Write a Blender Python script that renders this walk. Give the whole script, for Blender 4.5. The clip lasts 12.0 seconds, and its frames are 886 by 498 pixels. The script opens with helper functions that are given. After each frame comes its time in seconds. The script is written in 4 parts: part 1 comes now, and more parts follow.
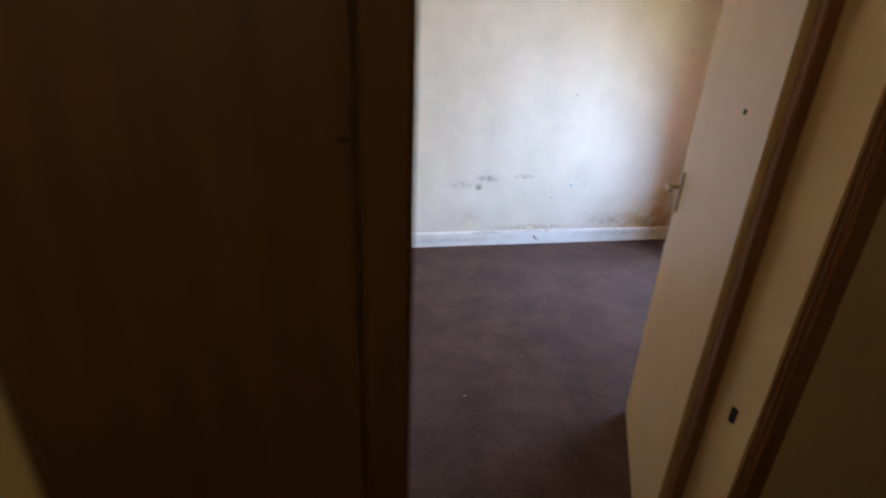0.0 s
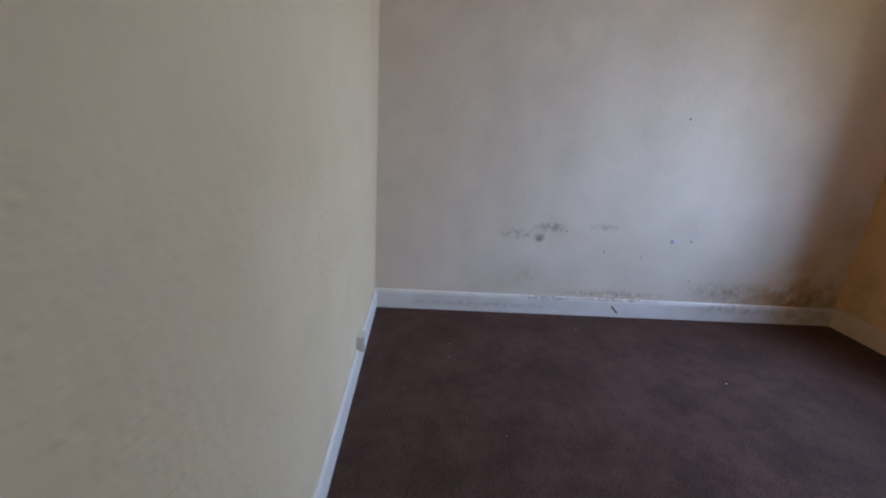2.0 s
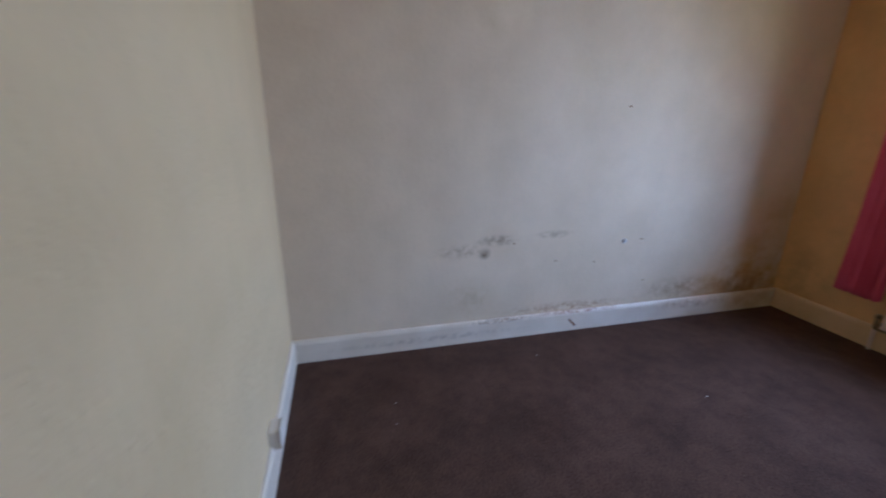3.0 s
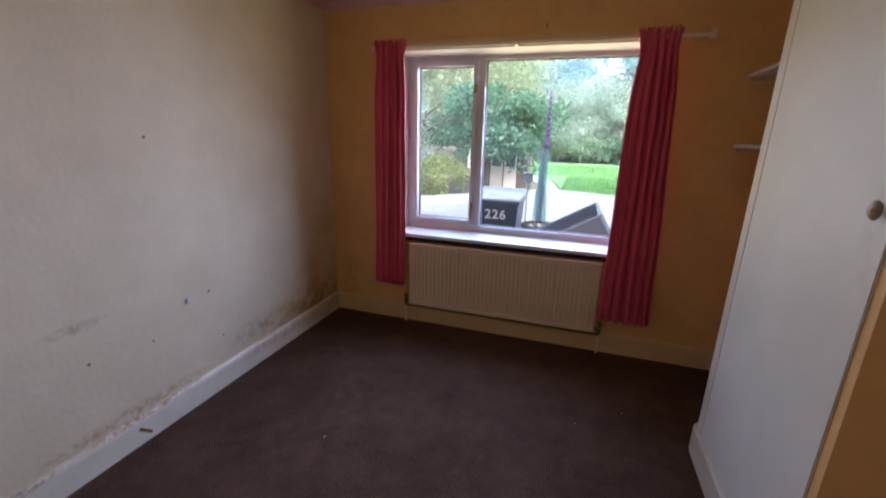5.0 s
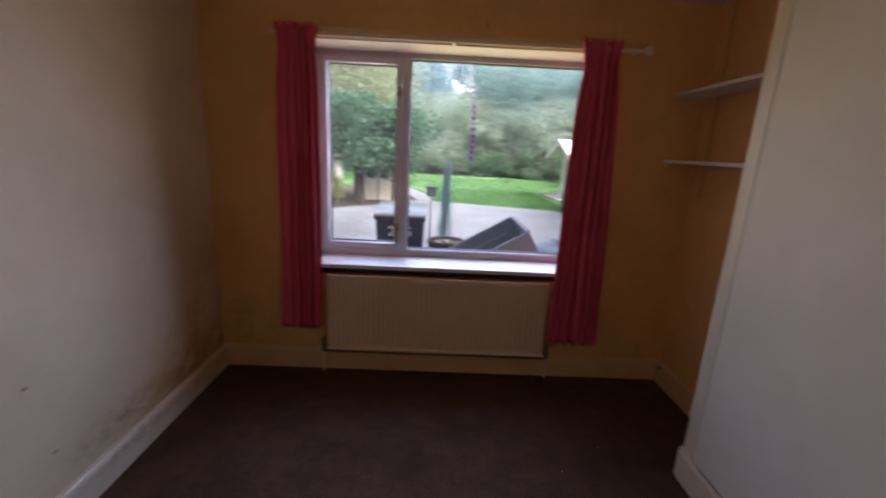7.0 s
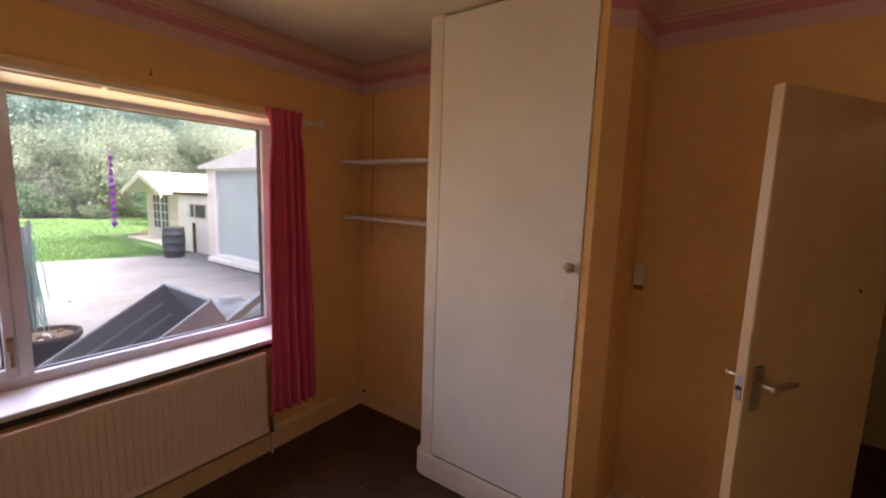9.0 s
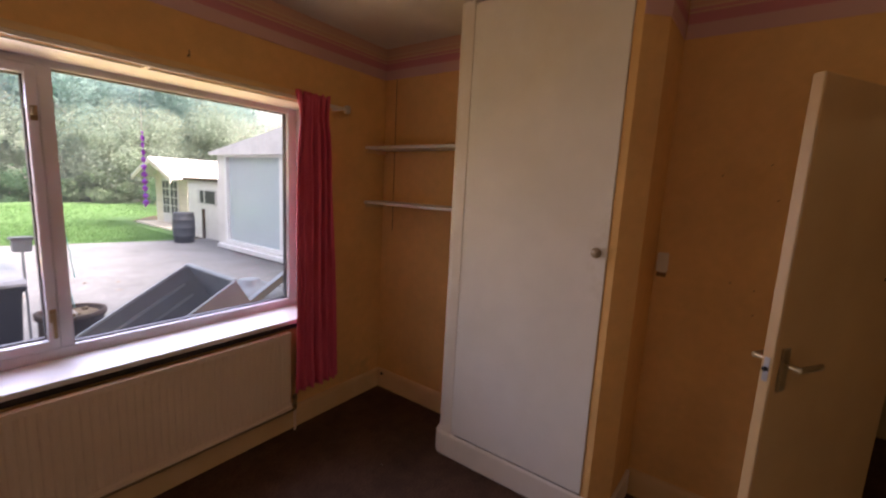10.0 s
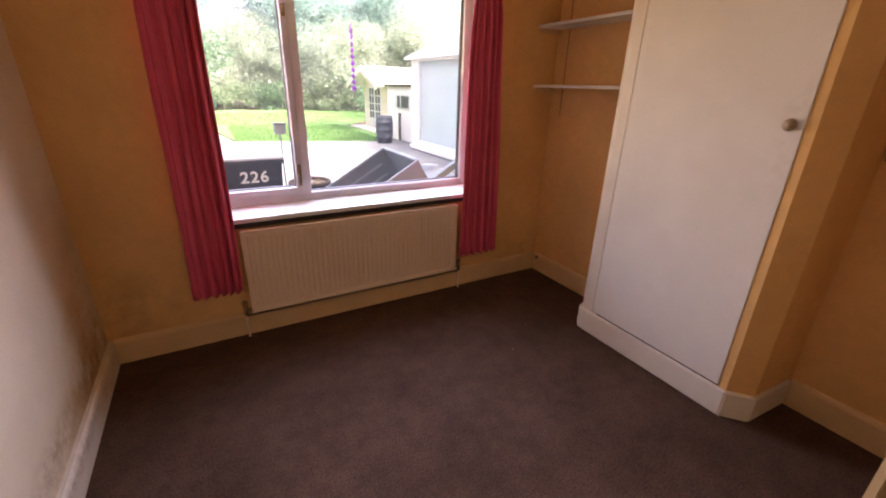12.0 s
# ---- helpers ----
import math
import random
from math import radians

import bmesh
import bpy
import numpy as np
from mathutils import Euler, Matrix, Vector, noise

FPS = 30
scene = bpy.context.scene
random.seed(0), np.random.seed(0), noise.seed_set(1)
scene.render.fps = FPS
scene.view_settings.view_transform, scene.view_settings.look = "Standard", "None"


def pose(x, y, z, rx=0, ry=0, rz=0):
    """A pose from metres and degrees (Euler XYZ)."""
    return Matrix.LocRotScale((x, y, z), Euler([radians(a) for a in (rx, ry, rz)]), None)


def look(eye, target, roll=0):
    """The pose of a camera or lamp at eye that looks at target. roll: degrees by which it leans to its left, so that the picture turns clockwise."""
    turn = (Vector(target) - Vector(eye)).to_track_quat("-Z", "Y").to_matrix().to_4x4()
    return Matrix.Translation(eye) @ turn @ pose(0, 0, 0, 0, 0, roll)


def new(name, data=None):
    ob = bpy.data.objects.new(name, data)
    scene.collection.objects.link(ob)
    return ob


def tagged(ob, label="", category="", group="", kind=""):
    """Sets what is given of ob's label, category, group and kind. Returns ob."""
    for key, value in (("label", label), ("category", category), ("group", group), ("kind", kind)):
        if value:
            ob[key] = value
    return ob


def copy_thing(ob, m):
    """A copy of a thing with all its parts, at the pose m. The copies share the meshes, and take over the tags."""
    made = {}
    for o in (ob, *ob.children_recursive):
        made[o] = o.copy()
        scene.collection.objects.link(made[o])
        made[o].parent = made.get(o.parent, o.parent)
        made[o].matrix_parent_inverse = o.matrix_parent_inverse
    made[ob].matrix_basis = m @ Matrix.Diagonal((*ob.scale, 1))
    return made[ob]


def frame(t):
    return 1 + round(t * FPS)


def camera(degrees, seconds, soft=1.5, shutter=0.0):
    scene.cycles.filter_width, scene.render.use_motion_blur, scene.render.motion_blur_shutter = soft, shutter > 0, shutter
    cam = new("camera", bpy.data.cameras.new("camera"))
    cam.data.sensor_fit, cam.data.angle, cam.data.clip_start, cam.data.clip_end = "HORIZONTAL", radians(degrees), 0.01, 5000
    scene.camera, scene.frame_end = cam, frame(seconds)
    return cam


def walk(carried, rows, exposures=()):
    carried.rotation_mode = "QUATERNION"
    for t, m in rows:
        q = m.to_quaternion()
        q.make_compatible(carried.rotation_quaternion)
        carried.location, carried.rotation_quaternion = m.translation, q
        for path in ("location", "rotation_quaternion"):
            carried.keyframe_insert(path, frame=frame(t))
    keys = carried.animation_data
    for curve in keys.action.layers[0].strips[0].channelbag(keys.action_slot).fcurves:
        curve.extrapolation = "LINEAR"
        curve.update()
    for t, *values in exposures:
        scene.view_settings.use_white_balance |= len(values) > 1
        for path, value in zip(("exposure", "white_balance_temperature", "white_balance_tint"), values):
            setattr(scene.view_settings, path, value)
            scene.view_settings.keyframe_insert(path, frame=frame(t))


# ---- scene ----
cam = camera(94.5, 12.0, 2.0, 0.5)
PATH = [
    (0, (3.667, -0.04, 1.333), (1.837, 0.391, 0.65), 2.6),
    (0.2, (3.583, 0.056, 1.322), (1.782, 0.598, 0.643), 2.7),
    (0.4, (3.486, 0.127, 1.325), (1.704, 0.796, 0.712), 3.1),
    (0.5, (3.442, 0.145, 1.332), (1.674, 0.845, 0.714), 2.8),
    (0.7, (3.349, 0.175, 1.349), (1.558, 0.841, 0.76), 1.8),
    (1, (3.205, 0.224, 1.351), (1.362, 0.691, 0.729), 2.1),
    (1.5, (2.998, 0.271, 1.318), (1.088, 0.319, 0.726), 3.4),
    (2, (2.73, 0.307, 1.334), (0.829, 0.421, 0.723), 4.0),
    (2.5, (2.428, 0.326, 1.371), (0.567, 0.654, 0.715), 0.5),
    (2.7, (2.337, 0.311, 1.343), (0.466, 0.634, 0.713), 0.5),
    (4.3, (1.86, 0.569, 1.394), (0.954, 2.247, 0.79), -2.3),
    (4.5, (1.85, 0.58, 1.385), (1.067, 2.318, 0.779), -2.1),
    (5, (1.888, 0.627, 1.478), (1.293, 2.458, 0.935), 1.4),
    (5.5, (1.862, 0.629, 1.52), (1.301, 2.497, 1.076), 0.7),
    (6, (1.774, 0.666, 1.49), (1.279, 2.546, 1.02), 2.4),
    (6.5, (1.56, 0.861, 1.44), (1.267, 2.788, 0.991), 1.6),
    (7, (1.356, 0.995, 1.454), (1.402, 2.938, 0.984), 2.8),
    (7.5, (1.185, 1.063, 1.471), (2.036, 2.782, 0.906), 3.9),
    (7.7, (1.209, 1.12, 1.503), (2.273, 2.699, 0.891), 5.1),
    (9.3, (0.722, 1.275, 1.637), (2.358, 2.401, 1.403), 1.6),
    (9.5, (0.7, 1.295, 1.638), (2.337, 2.418, 1.395), 2.2),
    (9.8, (0.691, 1.328, 1.579), (2.324, 2.457, 1.336), 3.5),
    (10, (0.692, 1.325, 1.59), (2.295, 2.481, 1.286), 3.0),
    (10.5, (0.662, 1.344, 1.523), (2.166, 2.569, 1.034), 2.8),
    (11, (0.65, 1.299, 1.429), (2.0, 2.579, 0.694), 1.9),
    (11.5, (0.636, 1.177, 1.438), (1.663, 2.723, 0.691), 2.1),
    (12, (0.628, 1.063, 1.437), (1.548, 2.677, 0.696), 1.5),
]
EXPOSURES = [
    (0, 4.2, 4700, 6), (0.7, 4.0, 4700, 7), (1.5, 3.1, 4700, 9), (2.7, 3.05, 4750, 10), (4.5, 2.6, 5050, 13), (5.5, 2.6, 5900, 21), (6.0, 2.45, 6050, 23),
    (7.0, 1.92, 5950, 23), (7.7, 2.25, 6400, 25), (9.5, 2.6, 6900, 31), (10.5, 2.25, 6700, 29), (11.0, 2.6, 6700, 30), (11.5, 2.85, 6900, 33), (12.0, 3.2, 7100, 34),
]
walk(cam, [(t, look(eye, target, roll)) for t, eye, target, roll in PATH], EXPOSURES)

# ---- world, sun, large lights ----
world = bpy.data.worlds.new("overcast_sky")
scene.world = world
world.use_nodes = True
wn = world.node_tree
sky = wn.nodes.new("ShaderNodeTexSky")
sky.sky_type = "NISHITA"
sky.sun_disc = False
sky.sun_elevation, sky.sun_rotation = radians(38), radians(146)
sky.air_density, sky.dust_density, sky.ozone_density = 1.6, 8.0, 1.0
grey = wn.nodes.new("ShaderNodeHueSaturation")
grey.inputs["Saturation"].default_value = 0.55
wn.links.new(sky.outputs[0], grey.inputs["Color"])
wn.links.new(grey.outputs[0], wn.nodes["Background"].inputs["Color"])
wn.nodes["Background"].inputs["Strength"].default_value = 0.15
sun = new("sun", bpy.data.lights.new("sun", "SUN"))
sun.data.energy, sun.data.angle, sun.data.color = 1.2, radians(40), (0.96, 0.98, 1.0)
sun.matrix_world = look((4, -6, 9), (0, 0, 0))
# the sky's light that enters by the window, and what lawn and paving throw back up
for lamp_name, watts, colour, aim, fan in (("window_skylight", 5.2, (0.58, 0.69, 1.0), (1.16, 2.83, 1.02), 106), ("window_groundlight", 2.0, (1.0, 0.77, 0.28), (1.32, 2.83, 1.90), 130)):
    lamp = new(lamp_name, bpy.data.lights.new(lamp_name, "AREA"))
    lamp.data.shape, lamp.data.size, lamp.data.size_y = "RECTANGLE", 1.66, 1.22
    lamp.data.energy, lamp.data.color, lamp.data.spread = watts, colour, radians(fan)
    lamp.matrix_world = look((1.45, 3.83, 1.38), aim)
# unseen warm lamp added behind the walker to brighten the hall
hall_fill = new("hall_fill_lamp", bpy.data.lights.new("hall_fill_lamp", "POINT"))
hall_fill.data.energy, hall_fill.data.color, hall_fill.data.shadow_soft_size = 0.36, (1.0, 0.74, 0.32), 0.06
hall_fill.location = (4.25, -0.75, 2.3)


W, W2, L, H, G, BORDER = 2.91, 2.95, 3.50, 2.52, -0.25, 2.31


# ---- materials ----
def mat(name, base, rough=0.6, metal=0.0, second=None, scale=8.0, grain=60.0, bump=0.15, depth=0.004, mix=0.5, spec=0.4, detail=6.0, stretch=(1, 1, 1), vary=0.0):
    """A surface of two tones that drift at one scale and a relief at a finer one."""
    m = bpy.data.materials.new(name)
    m.use_nodes = True
    t = m.node_tree
    b = t.nodes["Principled BSDF"]
    b.inputs["Roughness"].default_value, b.inputs["Metallic"].default_value = rough, metal
    b.inputs["Specular IOR Level"].default_value = spec
    co = t.nodes.new("ShaderNodeTexCoord")
    mp = t.nodes.new("ShaderNodeMapping")
    mp.inputs["Scale"].default_value = stretch
    t.links.new(co.outputs["Object"], mp.inputs[0])
    n1 = t.nodes.new("ShaderNodeTexNoise")
    n1.inputs["Scale"].default_value, n1.inputs["Detail"].default_value = scale, detail
    t.links.new(mp.outputs[0], n1.inputs["Vector"])
    ramp = t.nodes.new("ShaderNodeValToRGB")
    ramp.color_ramp.elements[0].position, ramp.color_ramp.elements[1].position = 0.5 - mix / 2, 0.5 + mix / 2
    second = second or [c * 0.82 for c in base]
    ramp.color_ramp.elements[0].color, ramp.color_ramp.elements[1].color = (*second, 1), (*base, 1)
    t.links.new(n1.outputs[0], ramp.inputs[0])
    out = ramp.outputs[0]
    if vary:
        info = t.nodes.new("ShaderNodeObjectInfo")
        hs = t.nodes.new("ShaderNodeHueSaturation")
        mr = t.nodes.new("ShaderNodeMapRange")
        mr.inputs[3].default_value, mr.inputs[4].default_value = 1 - vary, 1 + vary
        t.links.new(info.outputs["Random"], mr.inputs[0])
        t.links.new(mr.outputs[0], hs.inputs["Value"])
        t.links.new(out, hs.inputs["Color"])
        out = hs.outputs[0]
    t.links.new(out, b.inputs["Base Color"])
    n2 = t.nodes.new("ShaderNodeTexNoise")
    n2.inputs["Scale"].default_value, n2.inputs["Detail"].default_value = grain, 4.0
    t.links.new(mp.outputs[0], n2.inputs["Vector"])
    bp = t.nodes.new("ShaderNodeBump")
    bp.inputs["Strength"].default_value, bp.inputs["Distance"].default_value = bump, depth
    t.links.new(n2.outputs[0], bp.inputs["Height"])
    t.links.new(bp.outputs[0], b.inputs["Normal"])
    return m


def tint(m, masks):
    """Lays stains and toned patches over a material: each mask is a centre, its radii, a colour, a strength and the
    scale of its ragged edge.
    """
    t = m.node_tree
    b = t.nodes["Principled BSDF"]
    geo = t.nodes.new("ShaderNodeNewGeometry")
    for centre, radii, colour, strength, scale in masks:
        link = b.inputs["Base Color"].links[0]
        before = link.from_socket
        sub = t.nodes.new("ShaderNodeVectorMath")
        sub.operation = "SUBTRACT"
        sub.inputs[1].default_value = centre
        t.links.new(geo.outputs["Position"], sub.inputs[0])
        div = t.nodes.new("ShaderNodeVectorMath")
        div.operation = "DIVIDE"
        div.inputs[1].default_value = radii
        t.links.new(sub.outputs[0], div.inputs[0])
        ln = t.nodes.new("ShaderNodeVectorMath")
        ln.operation = "LENGTH"
        t.links.new(div.outputs[0], ln.inputs[0])
        fall = t.nodes.new("ShaderNodeMapRange")
        fall.interpolation_type = "SMOOTHSTEP"
        fall.inputs[1].default_value, fall.inputs[2].default_value = 1.0, 0.1
        t.links.new(ln.outputs["Value"], fall.inputs[0])
        nz = t.nodes.new("ShaderNodeTexNoise")
        nz.inputs["Scale"].default_value, nz.inputs["Detail"].default_value, nz.inputs["Roughness"].default_value = scale, 8.0, 0.65
        t.links.new(geo.outputs["Position"], nz.inputs["Vector"])
        rag = t.nodes.new("ShaderNodeMapRange")
        rag.inputs[1].default_value, rag.inputs[2].default_value = (0.40, 0.62) if scale else (-2, -1)
        t.links.new(nz.outputs[0], rag.inputs[0])
        mul = t.nodes.new("ShaderNodeMath")
        mul.operation = "MULTIPLY"
        t.links.new(fall.outputs[0], mul.inputs[0])
        t.links.new(rag.outputs[0], mul.inputs[1])
        mul2 = t.nodes.new("ShaderNodeMath")
        mul2.operation = "MULTIPLY"
        mul2.inputs[1].default_value = strength
        t.links.new(mul.outputs[0], mul2.inputs[0])
        mx = t.nodes.new("ShaderNodeMix")
        mx.data_type = "RGBA"
        mx.inputs[7].default_value = (*colour, 1)
        t.links.new(mul2.outputs[0], mx.inputs[0])
        t.links.new(before, mx.inputs[6])
        t.links.new(mx.outputs[2], b.inputs["Base Color"])
    return m


def blotch(m, scale, low, high):
    """Wear and grime in soft patches: the base colour drifts between two strengths."""
    t = m.node_tree
    b = t.nodes["Principled BSDF"]
    before = b.inputs["Base Color"].links[0].from_socket
    geo, nz, mr, mul = (t.nodes.new("ShaderNode" + k) for k in ("NewGeometry", "TexNoise", "MapRange", "VectorMath"))
    nz.inputs["Scale"].default_value, nz.inputs["Detail"].default_value, nz.inputs["Roughness"].default_value = scale, 5.0, 0.6
    mr.inputs[1].default_value, mr.inputs[2].default_value, mr.inputs[3].default_value, mr.inputs[4].default_value = 0.32, 0.68, low, high
    mul.operation = "SCALE"
    t.links.new(geo.outputs["Position"], nz.inputs["Vector"])
    t.links.new(nz.outputs[0], mr.inputs[0])
    t.links.new(before, mul.inputs[0])
    t.links.new(mr.outputs[0], mul.inputs["Scale"])
    t.links.new(mul.outputs[0], b.inputs["Base Color"])
    return m


def stripes(name, colours, z0, z1, rough=0.6):
    """Horizontal printed bands between two heights."""
    m = mat(name, (0.7, 0.5, 0.4), rough, scale=5)
    t = m.node_tree
    geo = t.nodes.new("ShaderNodeNewGeometry")
    sep = t.nodes.new("ShaderNodeSeparateXYZ")
    t.links.new(geo.outputs["Position"], sep.inputs[0])
    mr = t.nodes.new("ShaderNodeMapRange")
    mr.inputs[1].default_value, mr.inputs[2].default_value = z0, z1
    t.links.new(sep.outputs["Z"], mr.inputs[0])
    r = t.nodes.new("ShaderNodeValToRGB")
    r.color_ramp.interpolation = "CONSTANT"
    for i, (p, c) in enumerate(colours):
        e = r.color_ramp.elements[i] if i < 2 else r.color_ramp.elements.new(p)
        e.position, e.color = p, (*c, 1)
    t.links.new(mr.outputs[0], r.inputs[0])
    t.links.new(r.outputs[0], t.nodes["Principled BSDF"].inputs["Base Color"])
    return m


def glass(name, veil=0.006):
    m = bpy.data.materials.new(name)
    m.use_nodes = True
    t = m.node_tree
    t.nodes.remove(t.nodes["Principled BSDF"])
    out = t.nodes["Material Output"]
    clear, gloss, edge, mix = (t.nodes.new("ShaderNode" + k) for k in ("BsdfTransparent", "BsdfGlossy", "LayerWeight", "MixShader"))
    gloss.inputs["Roughness"].default_value = 0.02
    edge.inputs[0].default_value = 0.5
    power, gain = t.nodes.new("ShaderNodeMath"), t.nodes.new("ShaderNodeMath")
    power.operation, gain.operation = "POWER", "MULTIPLY_ADD"
    power.inputs[1].default_value = 5.0
    gain.inputs[1].default_value, gain.inputs[2].default_value = 0.45, 0.006
    t.links.new(edge.outputs["Facing"], power.inputs[0])
    t.links.new(power.outputs[0], gain.inputs[0])
    t.links.new(gain.outputs[0], mix.inputs[0])
    # translucent film that lays the garden's haze over the panes
    film, milk = t.nodes.new("ShaderNodeBsdfTranslucent"), t.nodes.new("ShaderNodeMixShader")
    film.inputs["Color"].default_value = (0.8, 0.8, 0.8, 1)
    milk.inputs[0].default_value = veil
    t.links.new(clear.outputs[0], milk.inputs[1])
    t.links.new(film.outputs[0], milk.inputs[2])
    t.links.new(milk.outputs[0], mix.inputs[1])
    t.links.new(gloss.outputs[0], mix.inputs[2])
    t.links.new(mix.outputs[0], out.inputs["Surface"])
    return m


CREAM = (0.80, 0.470, 0.172)
M_WALL = mat("cream_emulsion", CREAM, 0.75, second=(0.74, 0.435, 0.16), scale=1.6, grain=55, bump=0.25, depth=0.003)
M_CHIP = mat("woodchip_paper", (0.62, 0.485, 0.275), 0.75, second=(0.57, 0.435, 0.23), scale=1.8, grain=36, bump=0.6, depth=0.008)
ct = M_CHIP.node_tree
chip, keep, rise, both, lift = (ct.nodes.new("ShaderNode" + k) for k in ("TexVoronoi", "MapRange", "MapRange", "Math", "Bump"))
geo_ = ct.nodes.new("ShaderNodeNewGeometry")
sep_ = ct.nodes.new("ShaderNodeSeparateColor")
chip.inputs["Scale"].default_value = 58.0
ct.links.new(geo_.outputs["Position"], chip.inputs["Vector"])
rise.inputs[1].default_value, rise.inputs[2].default_value = 0.42, 0.05
ct.links.new(chip.outputs["Distance"], rise.inputs[0])
ct.links.new(chip.outputs["Color"], sep_.inputs[0])
keep.inputs[1].default_value, keep.inputs[2].default_value = 0.55, 0.85
ct.links.new(sep_.outputs[0], keep.inputs[0])
both.operation = "MULTIPLY"
ct.links.new(rise.outputs[0], both.inputs[0])
ct.links.new(keep.outputs[0], both.inputs[1])
lift.inputs["Strength"].default_value, lift.inputs["Distance"].default_value = 0.6, 0.003
ct.links.new(both.outputs[0], lift.inputs["Height"])
cb = ct.nodes["Principled BSDF"]
ct.links.new(cb.inputs["Normal"].links[0].from_socket, lift.inputs["Normal"])
ct.links.new(lift.outputs[0], cb.inputs["Normal"])
M_WEST = mat("stained_paper", (0.69, 0.57, 0.395), 0.75, second=(0.64, 0.52, 0.345), scale=1.5, grain=42, bump=0.35, depth=0.004)
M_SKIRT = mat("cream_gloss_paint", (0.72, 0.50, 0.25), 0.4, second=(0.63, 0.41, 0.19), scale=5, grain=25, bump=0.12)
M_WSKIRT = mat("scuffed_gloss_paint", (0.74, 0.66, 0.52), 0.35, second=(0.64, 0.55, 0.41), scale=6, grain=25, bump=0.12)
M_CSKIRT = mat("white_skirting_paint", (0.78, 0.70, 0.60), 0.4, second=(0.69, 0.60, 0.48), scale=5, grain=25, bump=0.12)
M_CEIL = mat("ceiling_paint", (0.76, 0.68, 0.56), 0.85, scale=2.5, grain=70, bump=0.2)
M_CARPET = mat("brown_carpet", (0.180, 0.103, 0.070), 0.95, second=(0.044, 0.024, 0.016), scale=120, grain=320, bump=1.0, depth=0.008, mix=0.7, spec=0.08, detail=3)
blotch(M_CARPET, 3.2, 0.72, 1.12)
blotch(M_CARPET, 14.0, 0.86, 1.08)
# white door, its shade and warm bounce put into this base colour
M_DOORW = mat("shaded_door_paint", (0.53, 0.345, 0.155), 0.45, second=(0.47, 0.295, 0.125), scale=3, grain=30, bump=0.06)
M_CLOSET = mat("white_closet_paint", (0.78, 0.73, 0.66), 0.55, second=(0.73, 0.67, 0.58), scale=2, grain=18, bump=0.05)
M_BROWN = mat("brown_varnish", (0.25, 0.105, 0.022), 0.45, second=(0.15, 0.060, 0.013), scale=9, grain=80, bump=0.15, stretch=(6, 6, 0.6))
M_DARKDOOR = mat("dark_stained_ply", (0.165, 0.078, 0.016), 0.5, second=(0.105, 0.047, 0.009), scale=5, grain=60, bump=0.12, stretch=(6, 6, 0.5))
M_PVC = mat("white_window_paint", (0.60, 0.60, 0.60), 0.35, second=(0.52, 0.51, 0.50), scale=7, grain=30, bump=0.05)
M_SILL = mat("white_sill_paint", (0.72, 0.71, 0.69), 0.45, second=(0.62, 0.60, 0.56), scale=7, grain=30, bump=0.06)
M_RAD = mat("radiator_enamel", (0.78, 0.62, 0.46), 0.38, second=(0.73, 0.57, 0.41), scale=4, grain=20, bump=0.03)
M_CURTAIN = mat("pink_curtain_cloth", (0.76, 0.14, 0.225), 0.85, second=(0.66, 0.10, 0.17), scale=4, grain=300, bump=0.3, depth=0.002, spec=0.2)
M_PLASTIC = mat("aged_white_plastic", (0.78, 0.72, 0.60), 0.4, scale=12, bump=0.02)
M_KNOB = mat("worn_knob_lacquer", (0.42, 0.31, 0.20), 0.4, second=(0.30, 0.21, 0.12), scale=40, bump=0.03)
M_BRASS = mat("worn_brass", (0.30, 0.22, 0.11), 0.45, metal=0.8, scale=20, bump=0.05)
M_STEEL = mat("dull_steel", (0.45, 0.45, 0.46), 0.35, metal=0.9, scale=14, bump=0.05)
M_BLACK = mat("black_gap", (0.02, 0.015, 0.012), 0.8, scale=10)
M_ALU = mat("satin_handle_metal", (0.45, 0.36, 0.22), 0.38, metal=0.8, scale=18, bump=0.03)
M_GASKET = mat("dark_weathered_putty", (0.09, 0.085, 0.08), 0.8, scale=20, bump=0.2)
M_GLASS = glass("window_glass")
PINK, PALE, BUFF = (0.62, 0.26, 0.27), (0.66, 0.42, 0.34), (0.66, 0.47, 0.28)
M_BORDER = stripes("pink_border_paper", [(0.0, (0.62, 0.38, 0.34)), (0.30, (0.56, 0.22, 0.23)), (0.52, BUFF), (0.55, (0.60, 0.26, 0.24)), (0.62, BUFF), (0.66, (0.62, 0.36, 0.24)), (0.74, BUFF), (0.77, (0.62, 0.38, 0.26))], BORDER, 2.52)
